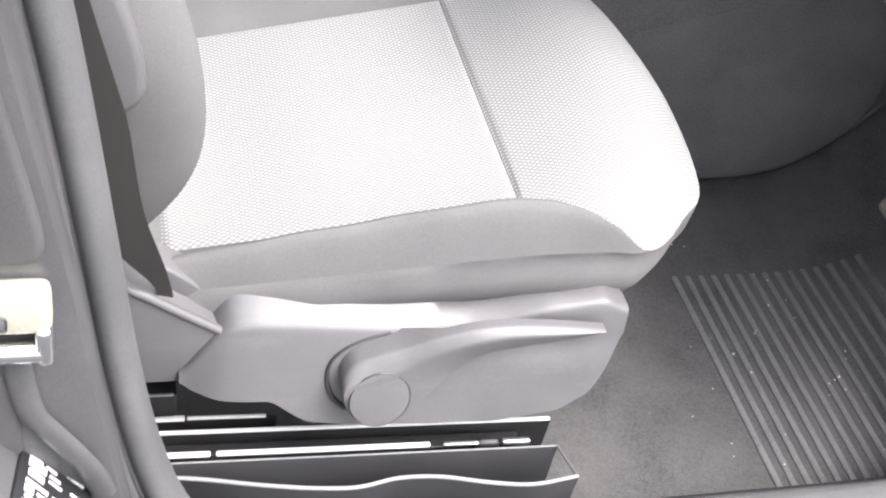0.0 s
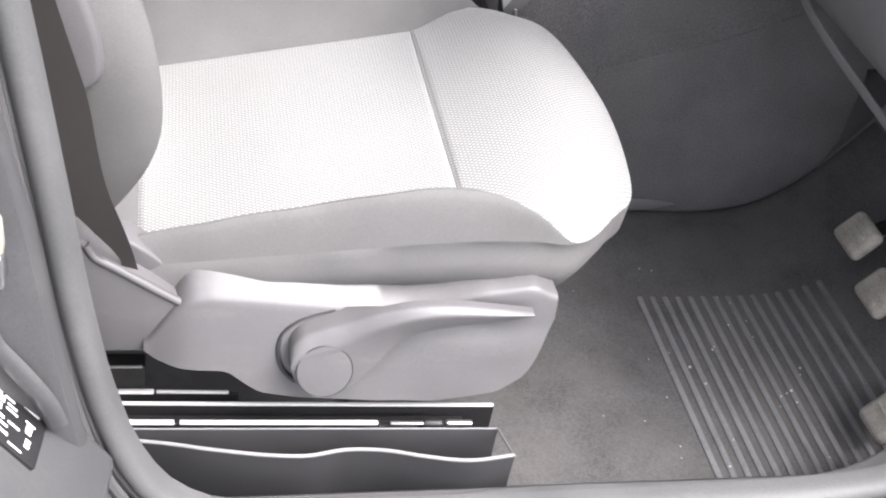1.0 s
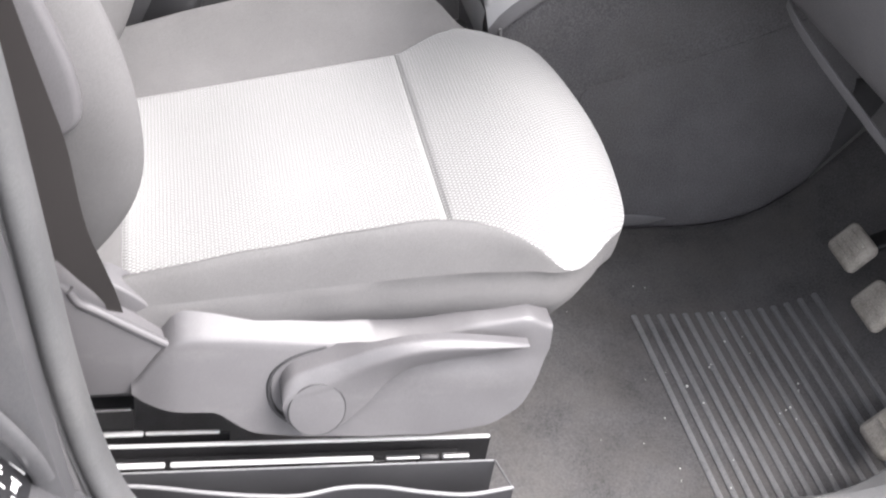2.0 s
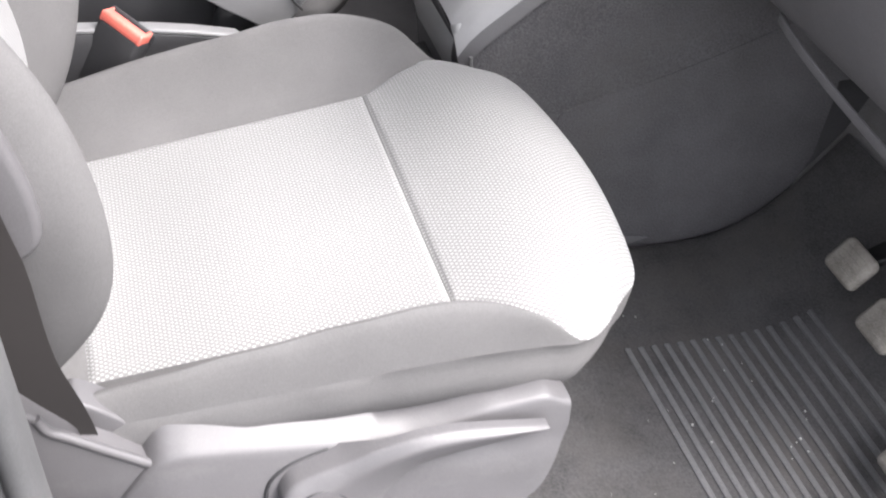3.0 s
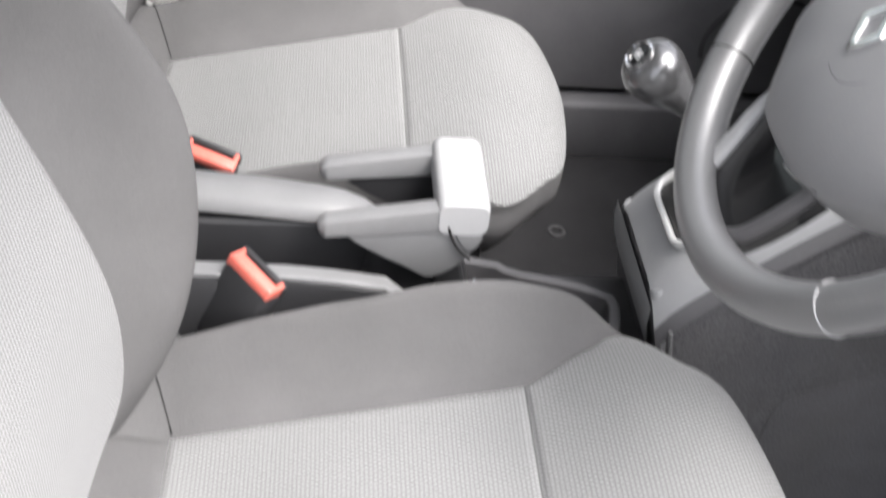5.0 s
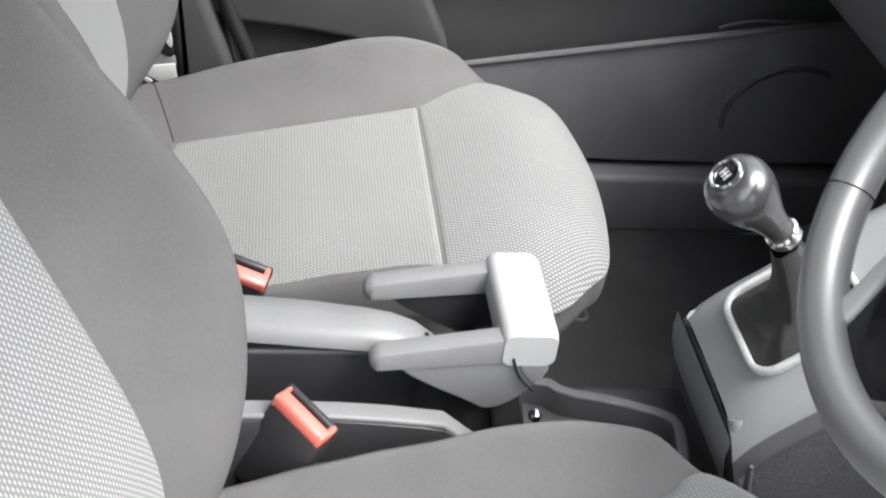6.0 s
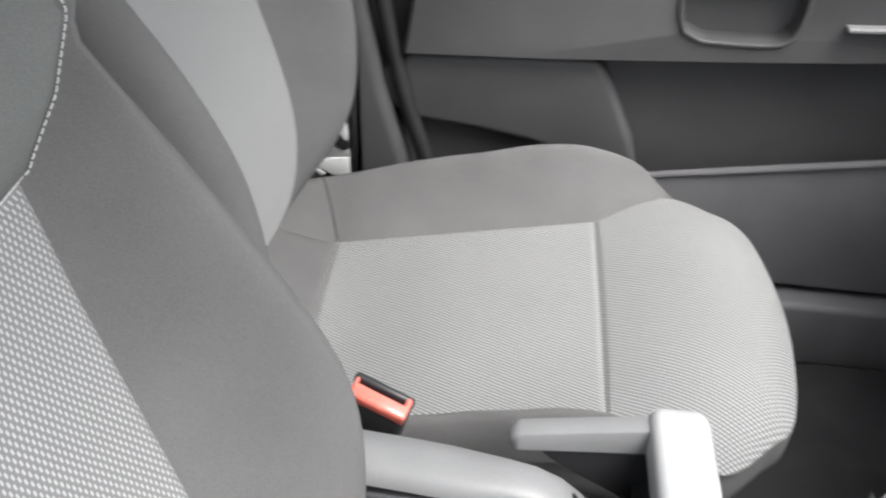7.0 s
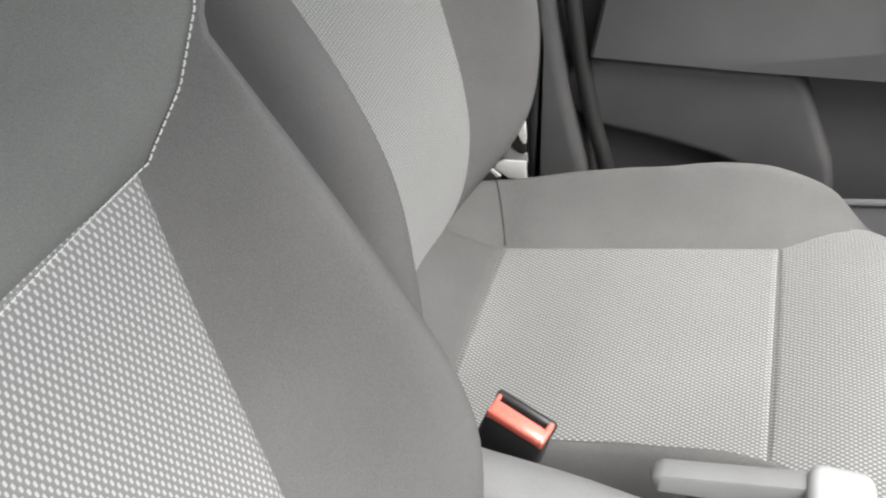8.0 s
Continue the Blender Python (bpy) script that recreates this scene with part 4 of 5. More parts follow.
part("end_edge", sweep([(0.564, -0.2985, 0.1252), (0.569, -0.316, 0.1250), (0.575, -0.337, 0.1252)], ring_section(0.0016, 6)), M_TRIM, tray)

# ---------------------------------------------------------------- belts and buckles
belt = thing("seat_belt", pose(0, 0, 0), "dark webbing seat belt hanging beside the seat back", "seat belt")
web = resample([(0.020, -0.300, 1.00), (0.064, -0.295, 0.78), (0.091, -0.292, 0.66), (0.109, -0.290, 0.58), (0.127, -0.287, 0.503), (0.149, -0.280, 0.408), (0.166, -0.269, 0.360), (0.177, -0.257, 0.322), (0.181, -0.250, 0.290)], 40)


def web_section(s):
    w = 0.028 if s < 0.70 else 0.028 - 0.018 * min(1.0, (s - 0.70) / 0.25)
    v = 0.028 if s < 0.72 else 0.028 - 0.026 * min(1.0, (s - 0.72) / 0.22)
    return [(-w, -0.0008), (v, -0.0008), (v, 0.0008), (-w, 0.0008)]


part("webbing", sweep(web, web_section, ups=[(0.3 * k / 39, -1, 0) for k in range(40)], uv=True), M_WEB, belt)
part("anchor_plate", moved(block((0.020, 0.004, 0.05), (0, 0, 0), 0.0018), pose(0.181, -0.248, 0.285, 0, -8, 0)), M_BLACKSTEEL, belt, "black steel belt end plate")


def buckle(m, label):
    b = thing("belt_buckle", m, label, "belt buckle", "belt buckles")
    part("housing", block((0.064, 0.030, 0.095), (0, 0.001, -0.050), 0.007, taper=(0.88, 0.86)), M_BLACK, b)
    part("bezel", block((0.058, 0.0075, 0.016), (0, 0.0105, -0.0035), 0.003), M_BLACK, b, "black lip behind the tongue slot")
    part("press_button", joined(block((0.0545, 0.0150, 0.013), (0, -0.0045, -0.0015), 0.0035), block((0.006, 0.024, 0.013), (0.0243, 0.0, -0.0015), 0.0025), block((0.004, 0.024, 0.012), (-0.0253, 0.0, -0.002), 0.0018)), M_RED, b, "bright red press button")
    part("stalk", sweep(resample([(0, 0, -0.08), (0.004, 0, -0.12), (0.006, 0, -0.17), (0.0, 0, -0.22)], 14), round_rect(0.03, 0.014, 0.005), up=(0, 1, 0)), M_DARKRUBBER, b)
    return b


buckle(axes((0.257, 0.270, 0.373), (0.041, -0.039, -0.018), (-0.30, -0.05, -0.93)), "black seat belt buckle with red button beside the console")
buckle(axes((0.199, 0.467, 0.366), (0.05, -0.012, -0.014), (-0.15, 0.25, -0.93)), "black seat belt buckle with red button against the far cushion")

# ---------------------------------------------------------------- centre console
console = thing("centre_console", pose(0.013, -0.010, -0.001), "charcoal plastic low console between the seats", "console")
for yy, nm in ((0.2985, "rim"), (0.4415, "rim")):
    low = 0.0 if yy < 0.4 else 0.038
    prof = resample([(-0.45, yy, 0.372 - low), (0.10, yy, 0.362 - low), (0.33, yy, 0.353 - low), (0.365, yy, 0.347 - low), (0.39, yy, 0.325 - low), (0.41, yy, 0.30 - low)], 40)
    rows = [[(x, yy - 0.013, 0.25), (x, yy - 0.013, z - 0.012), (x, yy - 0.010, z - 0.003), (x, yy - 0.004, z), (x, yy + 0.004, z), (x, yy + 0.010, z - 0.003), (x, yy + 0.012, z - 0.012), (x, yy + 0.012, 0.25)] for x, _, z in prof]
    part(nm, capped(sheet(rows, wrap=True)), M_BLACK, console, "black plastic console rim")
    part("rim_cap" if yy < 0.4 else "rim_edge", sweep([(x, yy, z + 0.0005) for x, _, z in prof[::2]], round_rect(0.019, 0.006, 0.0025)), M_CAP if yy < 0.4 else M_BLACK, console, "grey rim cap" if yy < 0.4 else "black rim edge")
part("well", block((0.86, 0.14, 0.02), (-0.02, 0.37, 0.262), 0.003), M_BLACK, console, "black console well")
sp = resample([(-0.45, 0.408), (0.15, 0.404), (0.28, 0.399), (0.325, 0.394), (0.35, 0.383), (0.375, 0.352), (0.395, 0.315)], 40)
rows = []
for k, (x, z) in enumerate(sp):
    w = 0.027 - 0.006 * max(0, (x - 0.25) / 0.145)
    cy = 0.371 + 0.07 * min(0.2, max(0.0, 0.35 - x))
    rows.append([(x, cy - w + 0.008, z - 0.024), (x, cy - w, z - 0.017), (x, cy - w + 0.002, z - 0.007), (x, cy - w + 0.010, z - 0.001), (x, cy, z + 0.001), (x, cy + w - 0.010, z - 0.001), (x, cy + w - 0.003, z - 0.008), (x, cy + w, z - 0.020), (x, cy + w - 0.010, z - 0.028)])
part("spine", capped(sheet(rows, wrap=True)), M_CAP, console, "grey plastic spine behind the handbrake")
part("spine_core", block((0.80, 0.036, 0.12), (-0.05, 0.374, 0.315), 0.006), M_BLACK, console, "black core under the spine")
for k in range(3):
    part("cable", sweep(resample([(0.352 + 0.008 * k, 0.372 - 0.008 * k, 0.383), (0.368 + 0.009 * k, 0.362 - 0.010 * k, 0.364), (0.385 + 0.01 * k, 0.352 - 0.008 * k, 0.335)], 10), ring_section(0.0016, 6)), M_DARKRUBBER if k != 1 else M_CONSOLE, console, "thin cable at the front of the spine")
# front tray with its rim
rim = [(x, y) for x, y in [tuple(p) for p in smooth_loop([(0.40, 0.296), (0.572, 0.296), (0.596, 0.300), (0.603, 0.330), (0.606, 0.352), (0.600, 0.366), (0.552, 0.386), (0.50, 0.398), (0.485, 0.414), (0.40, 0.424)], rounds=1)]]
part("tray_rim", sweep([(x, y, 0.262) for x, y in rim], round_rect(0.012, 0.046, 0.0026), closed=True), M_TRIM, console, "grey plastic tray rim")
part("tray_floor", slab(rim, "z", 0.20, 0.244, 0.001), M_BLACK, console)

# handbrake: a U-shaped lever
hb = thing("handbrake", pose(0.012, -0.009, 0.0), "pale grey U-shaped handbrake lever on the console", "handbrake", "")


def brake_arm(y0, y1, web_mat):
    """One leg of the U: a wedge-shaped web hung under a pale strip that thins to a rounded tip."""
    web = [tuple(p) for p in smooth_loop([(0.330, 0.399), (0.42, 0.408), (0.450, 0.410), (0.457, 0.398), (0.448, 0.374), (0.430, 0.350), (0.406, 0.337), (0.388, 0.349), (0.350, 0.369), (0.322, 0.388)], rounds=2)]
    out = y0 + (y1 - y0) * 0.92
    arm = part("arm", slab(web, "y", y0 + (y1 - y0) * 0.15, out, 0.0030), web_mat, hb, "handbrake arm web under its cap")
    mid, wide = (y0 + y1) / 2, abs(y1 - y0)
    rows = []
    for x in spaced(0.2985, 0.452, 40, 0.5):
        s = (x - 0.2985) / 0.1535
        tip = min(1.0, max(0.0, s / 0.05)) ** 0.5
        top = 0.4035 + 0.0265 * s - 0.006 * (1 - tip)
        low = 0.3835 + 0.0145 * s + 0.008 * (1 - tip)
        w = wide / 2 * (0.55 + 0.45 * tip)
        r = 0.0038
        rows.append([(x, mid - w, low + r), (x, mid - w, top - r), (x, mid - w + 0.3 * r, top - 0.3 * r), (x, mid - w + r, top), (x, mid + w - r, top), (x, mid + w - 0.3 * r, top - 0.3 * r), (x, mid + w, top - r), (x, mid + w, low + r), (x, mid + w - r, low), (x, mid - w + r, low)])
    part("arm_cap", capped(sheet(rows, wrap=True)), M_CAP, arm, "pale grey cap strip with a rounded end")
    return arm


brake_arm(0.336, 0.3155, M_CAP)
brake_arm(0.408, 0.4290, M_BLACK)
grip_rows = []
for y in spaced(0.3145, 0.4300, 26, 0.6):
    e = min(abs(y - 0.3145), abs(y - 0.4300))
    k = 1.0 - 0.16 * max(0.0, 1 - e / 0.012) ** 2
    grip_rows.append([(0.4345 + px * (0.5 + 0.5 * k), y, 0.4120 + pz * k) for px, pz in round_rect(0.050, 0.040, 0.011, 5)])
part("grip", capped(sheet(grip_rows, wrap=True)), M_GRIP, hb, "pale grey cross grip")
seam_line = resample([(0.421, 0.3142, 0.404), (0.424, 0.3142, 0.394), (0.431, 0.3142, 0.380), (0.444, 0.3145, 0.366)], 14)
part("grip_seam", sweep(seam_line, ring_section(0.0014, 6), ups=[(0, -1, 0)] * 14), M_DARKRUBBER, hb, "dark seam beside the grip")
part("release_button", slab([tuple(p) for p in smooth_loop([(0.426, 0.397), (0.452, 0.400), (0.455, 0.390), (0.449, 0.378), (0.442, 0.372), (0.432, 0.384)], rounds=2)], "y", 0.330, 0.3150, 0.002), M_CAP, hb, "grey side button under the grip")
for yy in (0.338, 0.405):
    part("link", sweep([(0.42, yy, 0.36), (0.43, yy, 0.32), (0.44, yy, 0.27)], round_rect(0.03, 0.012, 0.004), up=(0, 1, 0)), M_BLACK, hb, "black handbrake link")
part("gaiter", block((0.13, 0.06, 0.10), (0.395, 0.373, 0.310), 0.02, taper=(0.7, 0.9)), M_BLACK, hb, "black gaiter inside the lever")
part("pivot_pin", moved(lathe([(0.006, 0), (0.0065, 0.004), (0.004, 0.008)], 14), pose(0.452, 0.322, 0.330, 90)), M_CHROME, hb, "bright steel pivot pin")

# gear lever console
gear = thing("gear_console", pose(-0.010, 0.002, -0.008), "grey plastic gear lever console rising to the dashboard", "gear console")
XS = np.linspace(0.638, 1.25, 44)


def top_z(x):
    return float(np.interp(x, [0.638, 0.68, 0.76, 0.86, 0.98, 1.25], [0.377, 0.413, 0.478, 0.555, 0.60, 0.62]))


def console_rows(ys, zs):
    out = []
    for k, x in enumerate(XS):
        zt, row = top_z(x), []
        edge = 0.010 * max(0.0, 1 - k / 2.0) ** 2
        for y, dz in zip(ys, zs):
            z = max(zt - dz - edge, 0.06)
            lean = 0.17 * max(0.0, zt - z) if k == 0 else 0.17 * max(0.0, zt - z) * max(0, 1 - k / 8)
            row.append((x + lean, 0.346 + y, z))
        out.append(row)
    return out


part("top_panel", sheet(console_rows(np.array([-0.072, -0.066, -0.056, -0.03, 0, 0.03, 0.056, 0.066, 0.072]), [0.010, 0.004, 0.001, 0, 0, 0, 0.001, 0.004, 0.010])), M_PANEL, gear, "satin grey top panel")
for sg in (-1, 1):
    ys = [sg * v for v in (0.072, 0.079, 0.084, 0.088, 0.090)]
    part("shoulder_panel", sheet(console_rows(ys, [0.010, 0.015, 0.023, 0.031, 0.036])), M_PANEL, gear, "satin grey flank under the top panel")
    ys = [sg * v for v in (0.0885, 0.0915, 0.096, 0.098, 0.099, 0.1)]
    part("side_panel", sheet(console_rows(ys, [0.0355, 0.044, 0.09, 0.16, 0.24, 0.34])), M_KICK, gear, "dark side panel")
    part("middle_flank", sheet(console_rows([sg * v for v in (0.0895, 0.0922, 0.0972, 0.0975)], [0.0365, 0.0442, 0.052, 0.056])), M_TRIM, gear, "mid grey flank strip")
back_face = [console_rows([-0.1, -0.096, -0.086, -0.072, 0.0, 0.072, 0.086, 0.096, 0.1], [d] * 9)[0] for d in (0.01, 0.05, 0.12, 0.2, 0.28)]
back_face[0] = console_rows([-0.072, -0.070, -0.068, -0.066, 0, 0.066, 0.068, 0.070, 0.072], [0.010] * 4 + [0] + [0.010] * 4)[0]
part("rear_face", sheet(back_face), M_DASH, gear, "dark plastic rear face")
upper = [console_rows([-0.088, -0.080, -0.070, 0.0, 0.070, 0.080, 0.088], [d] * 7)[0] for d in (0.012, 0.03, 0.05, 0.075)]
part("rear_shoulder", sheet([[(x - 0.003 - 0.004 * (0 < k < 3), y, z) for x, y, z in row] for k, row in enumerate(upper)]), M_PANEL, gear, "satin grey rear shoulder")
for sg in (-1, 1):
    corner = resample([(0.648 + 0.17 * d, 0.346 + sg * w, 0.377 - d) for d, w in ((0.014, 0.066), (0.025, 0.073), (0.045, 0.082), (0.075, 0.0865), (0.11, 0.088))], 20)
    part("rear_corner", sweep(corner, lambda s: ring_section(0.0105 - 0.003 * s, 12), up=(0, 1, 0)), M_PANEL, gear, "rounded satin grey corner")
for k, dx in enumerate((0.0, 0.012)):
    ln = [(0.652 + 0.17 * d + dx, 0.2460 + 0.012 * k, 0.377 - d) for d in np.linspace(0.04, 0.29, 12)]
    part("edge_strip", sweep(ln, ring_section(0.0022, 6), up=(0, 1, 0)), M_CONSOLE, gear, "thin pale edge strip")
# carpeted panel seam on the tunnel side
lowp = smooth_loop([(0.805, 0.260), (0.95, 0.302), (1.2, 0.42), (1.2, -0.005), (0.788, -0.005), (0.782, 0.235)], rounds=2)
part("kick_panel", slab([tuple(p) for p in lowp], "y", 0.27, 0.2452, 0.0008), M_KICK, gear, "dark carpet-faced kick panel")

# lighter raised strip standing in for a reflection along the carpet's lower edge
streak = [(x, 0.2445 - 0.0035 * math.sin(math.pi * k / 15), 0.030) for k, x in enumerate(np.linspace(0.83, 0.97, 16))]
part("sheen_strip", sweep(streak, lambda s: ring_section(0.001 + 0.010 * math.sin(math.pi * s), 12, 1.0, 0.22), ups=[(0, -1, 0)] * 16), M_DASH, gear, "pale strip low on the kick panel, imitating a reflection")

SLOPE = math.atan(0.85)
gm = Matrix.Translation((0.696, 0.345, 0.4265)) @ Matrix.Rotation(-SLOPE, 4, "Y")
ring = thing("gear_gaiter", gm, "dark leather gear gaiter in a bright frame", "gear gaiter")
rr = round_rect(0.112, 0.108, 0.022, 6)
# the frame's bright reflections are put into its pale, mostly diffuse colour
part("chrome_frame", sweep([(x, y, 0.004) for x, y in rr], round_rect(0.0065, 0.009, 0.0025), closed=True), M_GLINT, ring, "bright gaiter frame")
rows = []
top = gm.inverted() @ Vector((0.667, 0.352, 0.494))
for j, s in enumerate(np.linspace(0, 1, 22)):
    row = []
    loop = round_rect(0.106, 0.102, 0.022, 12)
    for k, (x, y) in enumerate(loop):
        a = math.atan2(y, x)
        f = (1 - s) ** 1.15
        fold = 1 + 0.20 * math.sin(s ** 0.7 * math.pi) * math.sin(5 * a + 2.2 * math.sin(3 * a)) + 0.06 * math.sin(9 * s * math.pi) * (1 - s)
        r = 0.0135 + 0.006 * math.sin(math.pi * s)
        cx, cy = top.x * s ** 1.1, top.y * s ** 1.1
        bulge = 0.007 * math.sin(math.pi * min(1.0, s / 0.6)) * (1 + 0.40 * math.sin(5 * a + 0.7) + 0.25 * math.sin(9 * a + 6 * s))
        row.append((cx + (x * fold) * f + r * math.cos(a) * s, cy + (y * fold) * f + r * math.sin(a) * s, 0.001 + top.z * s ** 3.2 + bulge))
    rows.append(row)
part("gaiter", sheet(rows, wrap=True), M_LEATHER, ring)

stick = thing("gear_lever", axes((0.656, 0.351, 0.513), (-0.13, 0.99, 0), (0.735, 0.10, -0.670)), "satin grey gear lever with a chromed cap", "gear lever")
part("knob", lathe([(0.0125, -0.004), (0.0135, 0.010), (0.0165, 0.024), (0.0215, 0.038), (0.0265, 0.052), (0.0292, 0.064), (0.0288, 0.074), (0.0250, 0.0825), (0.0185, 0.0880), (0.0145, 0.0895)], 32), M_KNOB, stick, "satin metallic gear knob")
part("cap_ring", moved(lathe([(0.0148, 0.0), (0.0148, 0.004), (0.0130, 0.0052), (0.0115, 0.004), (0.0115, 0.0015)], 30), pose(0, 0, 0.088)), M_CHROME, stick, "chrome cap ring")
part("cap", moved(lathe([(0.0116, 0.0), (0.0116, 0.0020), (0.007, 0.0030), (0.0005, 0.0033)], 28), pose(0, 0, 0.088)), M_GLOSS, stick, "glossy black shift pattern cap")
for bx, bw, bh in ((-0.004, 0.0010, 0.008), (0.0, 0.0010, 0.008), (0.004, 0.0010, 0.008), (0.0, 0.0090, 0.0010)):
    part("pattern_bar", block((bw, bh, 0.0006), (bx, 0, 0.0916), 0), M_PRINT, stick, smooth=False)
part("collar", moved(lathe([(0.0135, 0), (0.0155, 0.002), (0.0155, 0.010), (0.0135, 0.012)], 26), pose(0, 0, -0.014)), M_CHROME, stick, "chrome collar")
part("shaft", moved(lathe([(0.007, -0.085), (0.008, 0.0)], 14), pose(0, 0, -0.010)), M_BLACKSTEEL, stick)

# ---------------------------------------------------------------- dashboard, wheel and pedals
dash = [(0.943, 0.455), (0.925, 0.49), (0.912, 0.58), (0.925, 0.70), (0.98, 0.79), (1.10, 0.86), (1.33, 0.88), (1.45, 0.85), (1.47, 0.50), (1.36, 0.47), (1.12, 0.475), (0.99, 0.445)]
no_parent(part("dashboard", slab([tuple(p) for p in smooth_loop(dash, rounds=2)], "y", -0.40, 1.12, 0.01), M_DASH), "dark moulded dashboard over the footwells", "dashboard", "structure")
edge = resample([(0.946, 0.10, 0.452), (0.936, 0.06, 0.452), (0.940, 0.0, 0.440), (0.95, -0.08, 0.425), (0.955, -0.2, 0.415), (0.955, -0.36, 0.415)], 30)
no_parent(part("knee_panel_edge", sweep(edge, round_rect(0.004, 0.011, 0.0015)), M_DASH), "charcoal lower edge of the knee panel", "trim", "structure")

wheel_m = Matrix(((-0.036, 0.543, -0.839, 0.6918), (-0.999, -0.020, 0.030, 0.0738), (0, 0.840, 0.543, 0.7305), (0, 0, 0, 1)))
wheel = thing("steering_wheel", wheel_m, "grey leather-rimmed three-spoke steering wheel", "steering wheel")
N = 96
rim_path = [(0.185 * math.cos(math.tau * k / N), 0.185 * math.sin(math.tau * k / N), 0.012) for k in range(N)]
rimo = part("rim", sweep(rim_path, ring_section(0.0160, 18, 1.0, 1.10), closed=True), M_WHEEL, wheel, "grained grey leather rim")
for a in (-142, -40, 12, 168):
    c, s = math.cos(radians(a)), math.sin(radians(a))
    cuff = [(0.185 * c + 0.0163 * math.cos(q) * c, 0.185 * s + 0.0163 * math.cos(q) * s, 0.012 + 0.0179 * math.sin(q)) for q in np.linspace(0, math.tau, 25)[:-1]]
    part("rim_stitch", sweep(cuff, ring_section(0.0005 if a == -40 else 0.0006, 6), closed=True, up=(c, s, 0.3)), M_GRIP if a == -40 else M_DARKRUBBER, rimo, "seam round the rim")
padh = smooth_loop([(0, -0.113), (0.030, -0.110), (0.054, -0.101), (0.088, -0.078), (0.114, -0.04), (0.118, 0.03), (0.072, 0.085), (0, 0.094), (-0.072, 0.085), (-0.118, 0.03), (-0.124, -0.05), (-0.096, -0.078), (-0.066, -0.108), (-0.050, -0.113)], rounds=2)
pad_rows = [[(p[0] * k, (p[1] + 0.012) * k - 0.012, z) for p in padh] for k, z in ((1.0, -0.03), (1.0, 0.0), (0.992, 0.008), (0.965, 0.014), (0.90, 0.021), (0.78, 0.028), (0.60, 0.034), (0.38, 0.0375), (0.15, 0.0385))]
hub = part("airbag_pad", capped(sheet(pad_rows, wrap=True)), M_HUB, wheel, "grey moulded airbag pad")
dia = [(0.006, 0.018), (0.019, 0), (0.006, -0.018), (-0.007, 0)]
part("badge", sweep([(x - 0.012, y - 0.010, 0.0385) for x, y in dia], round_rect(0.008, 0.004, 0.001), closed=True), M_CHROME, hub, "plain chrome diamond badge")
arc = [(0.037 * math.cos(a), -0.010 + 0.037 * math.sin(a), 0.0372) for a in np.linspace(0, math.tau, 49)[:-1]]
part("pad_crease", sweep(arc, ring_section(0.0006, 6), closed=True), M_DASH, hub)
low = smooth_loop([(-0.066, -0.098), (-0.064, -0.115), (-0.056, -0.150), (-0.052, -0.178), (-0.020, -0.184), (0.016, -0.180), (0.026, -0.160), (0.036, -0.130), (0.042, -0.095)], rounds=1)
spoke = part("lower_spoke", slab([tuple(p) for p in low], "z", -0.012, 0.008, 0.004), M_GLOSS, wheel, "gloss black lower spoke")
ed = resample([(-0.074, -0.098, 0.004), (-0.072, -0.118, 0.004), (-0.067, -0.140, 0.004), (-0.064, -0.160, 0.004), (-0.066, -0.176, 0.004)], 20)
part("spoke_trim", sweep(ed, lambda s: round_rect(0.010 + 0.010 * s, 0.016, 0.004), up=(0, 0, 1)), M_GRIP, spoke, "satin silver spoke trim")
ed = resample([(0.040, -0.096, 0.006), (0.036, -0.122, 0.006), (0.030, -0.145, 0.006), (0.022, -0.164, 0.006), (0.006, -0.178, 0.006)], 20)
part("spoke_edge", sweep(ed, round_rect(0.011, 0.010, 0.0035), up=(0, 0, 1)), M_TRIM, spoke, "satin grey spoke edge")
ed = resample([(0.004, -0.1115, 0.012), (0.028, -0.107, 0.012), (0.050, -0.0985, 0.012)], 12)
part("spoke_glint", sweep(ed, ring_section(0.0014, 6)), M_CHROME, spoke, "thin bright edge under the airbag pad")
for sg in (-1, 1):
    sp = smooth_loop([(sg * 0.095, 0.040), (sg * 0.13, 0.030), (sg * 0.172, 0.030), (sg * 0.175, -0.012), (sg * 0.13, -0.018), (sg * 0.10, -0.030)], rounds=2)
    part("side_spoke", slab([tuple(p) for p in sp], "z", -0.010, 0.012, 0.005), M_GLOSS, wheel, "gloss black side spoke")

column = thing("steering_column", wheel_m, "charcoal plastic steering column shroud", "column shroud")
rows = []
for s in np.linspace(0, 1, 18):
    w, h = 0.10 + 0.07 * s, 0.11 + 0.05 * s
    rows.append([(x, y - 0.025 + 0.075 * s, -0.03 - 0.25 * s) for x, y in round_rect(w, h, 0.03, 5)])
part("shroud", capped(sheet(rows, wrap=True)), M_DASH, column)
for sg in (-1, 1):
    part("stalk", sweep(resample([(sg * 0.04, 0.0, -0.06), (sg * 0.11, 0.01, -0.055), (sg * 0.19, 0.015, -0.045)], 14), ring_section(0.008, 10), up=(0, 1, 0)), M_BLACK, column, "black control stalk")


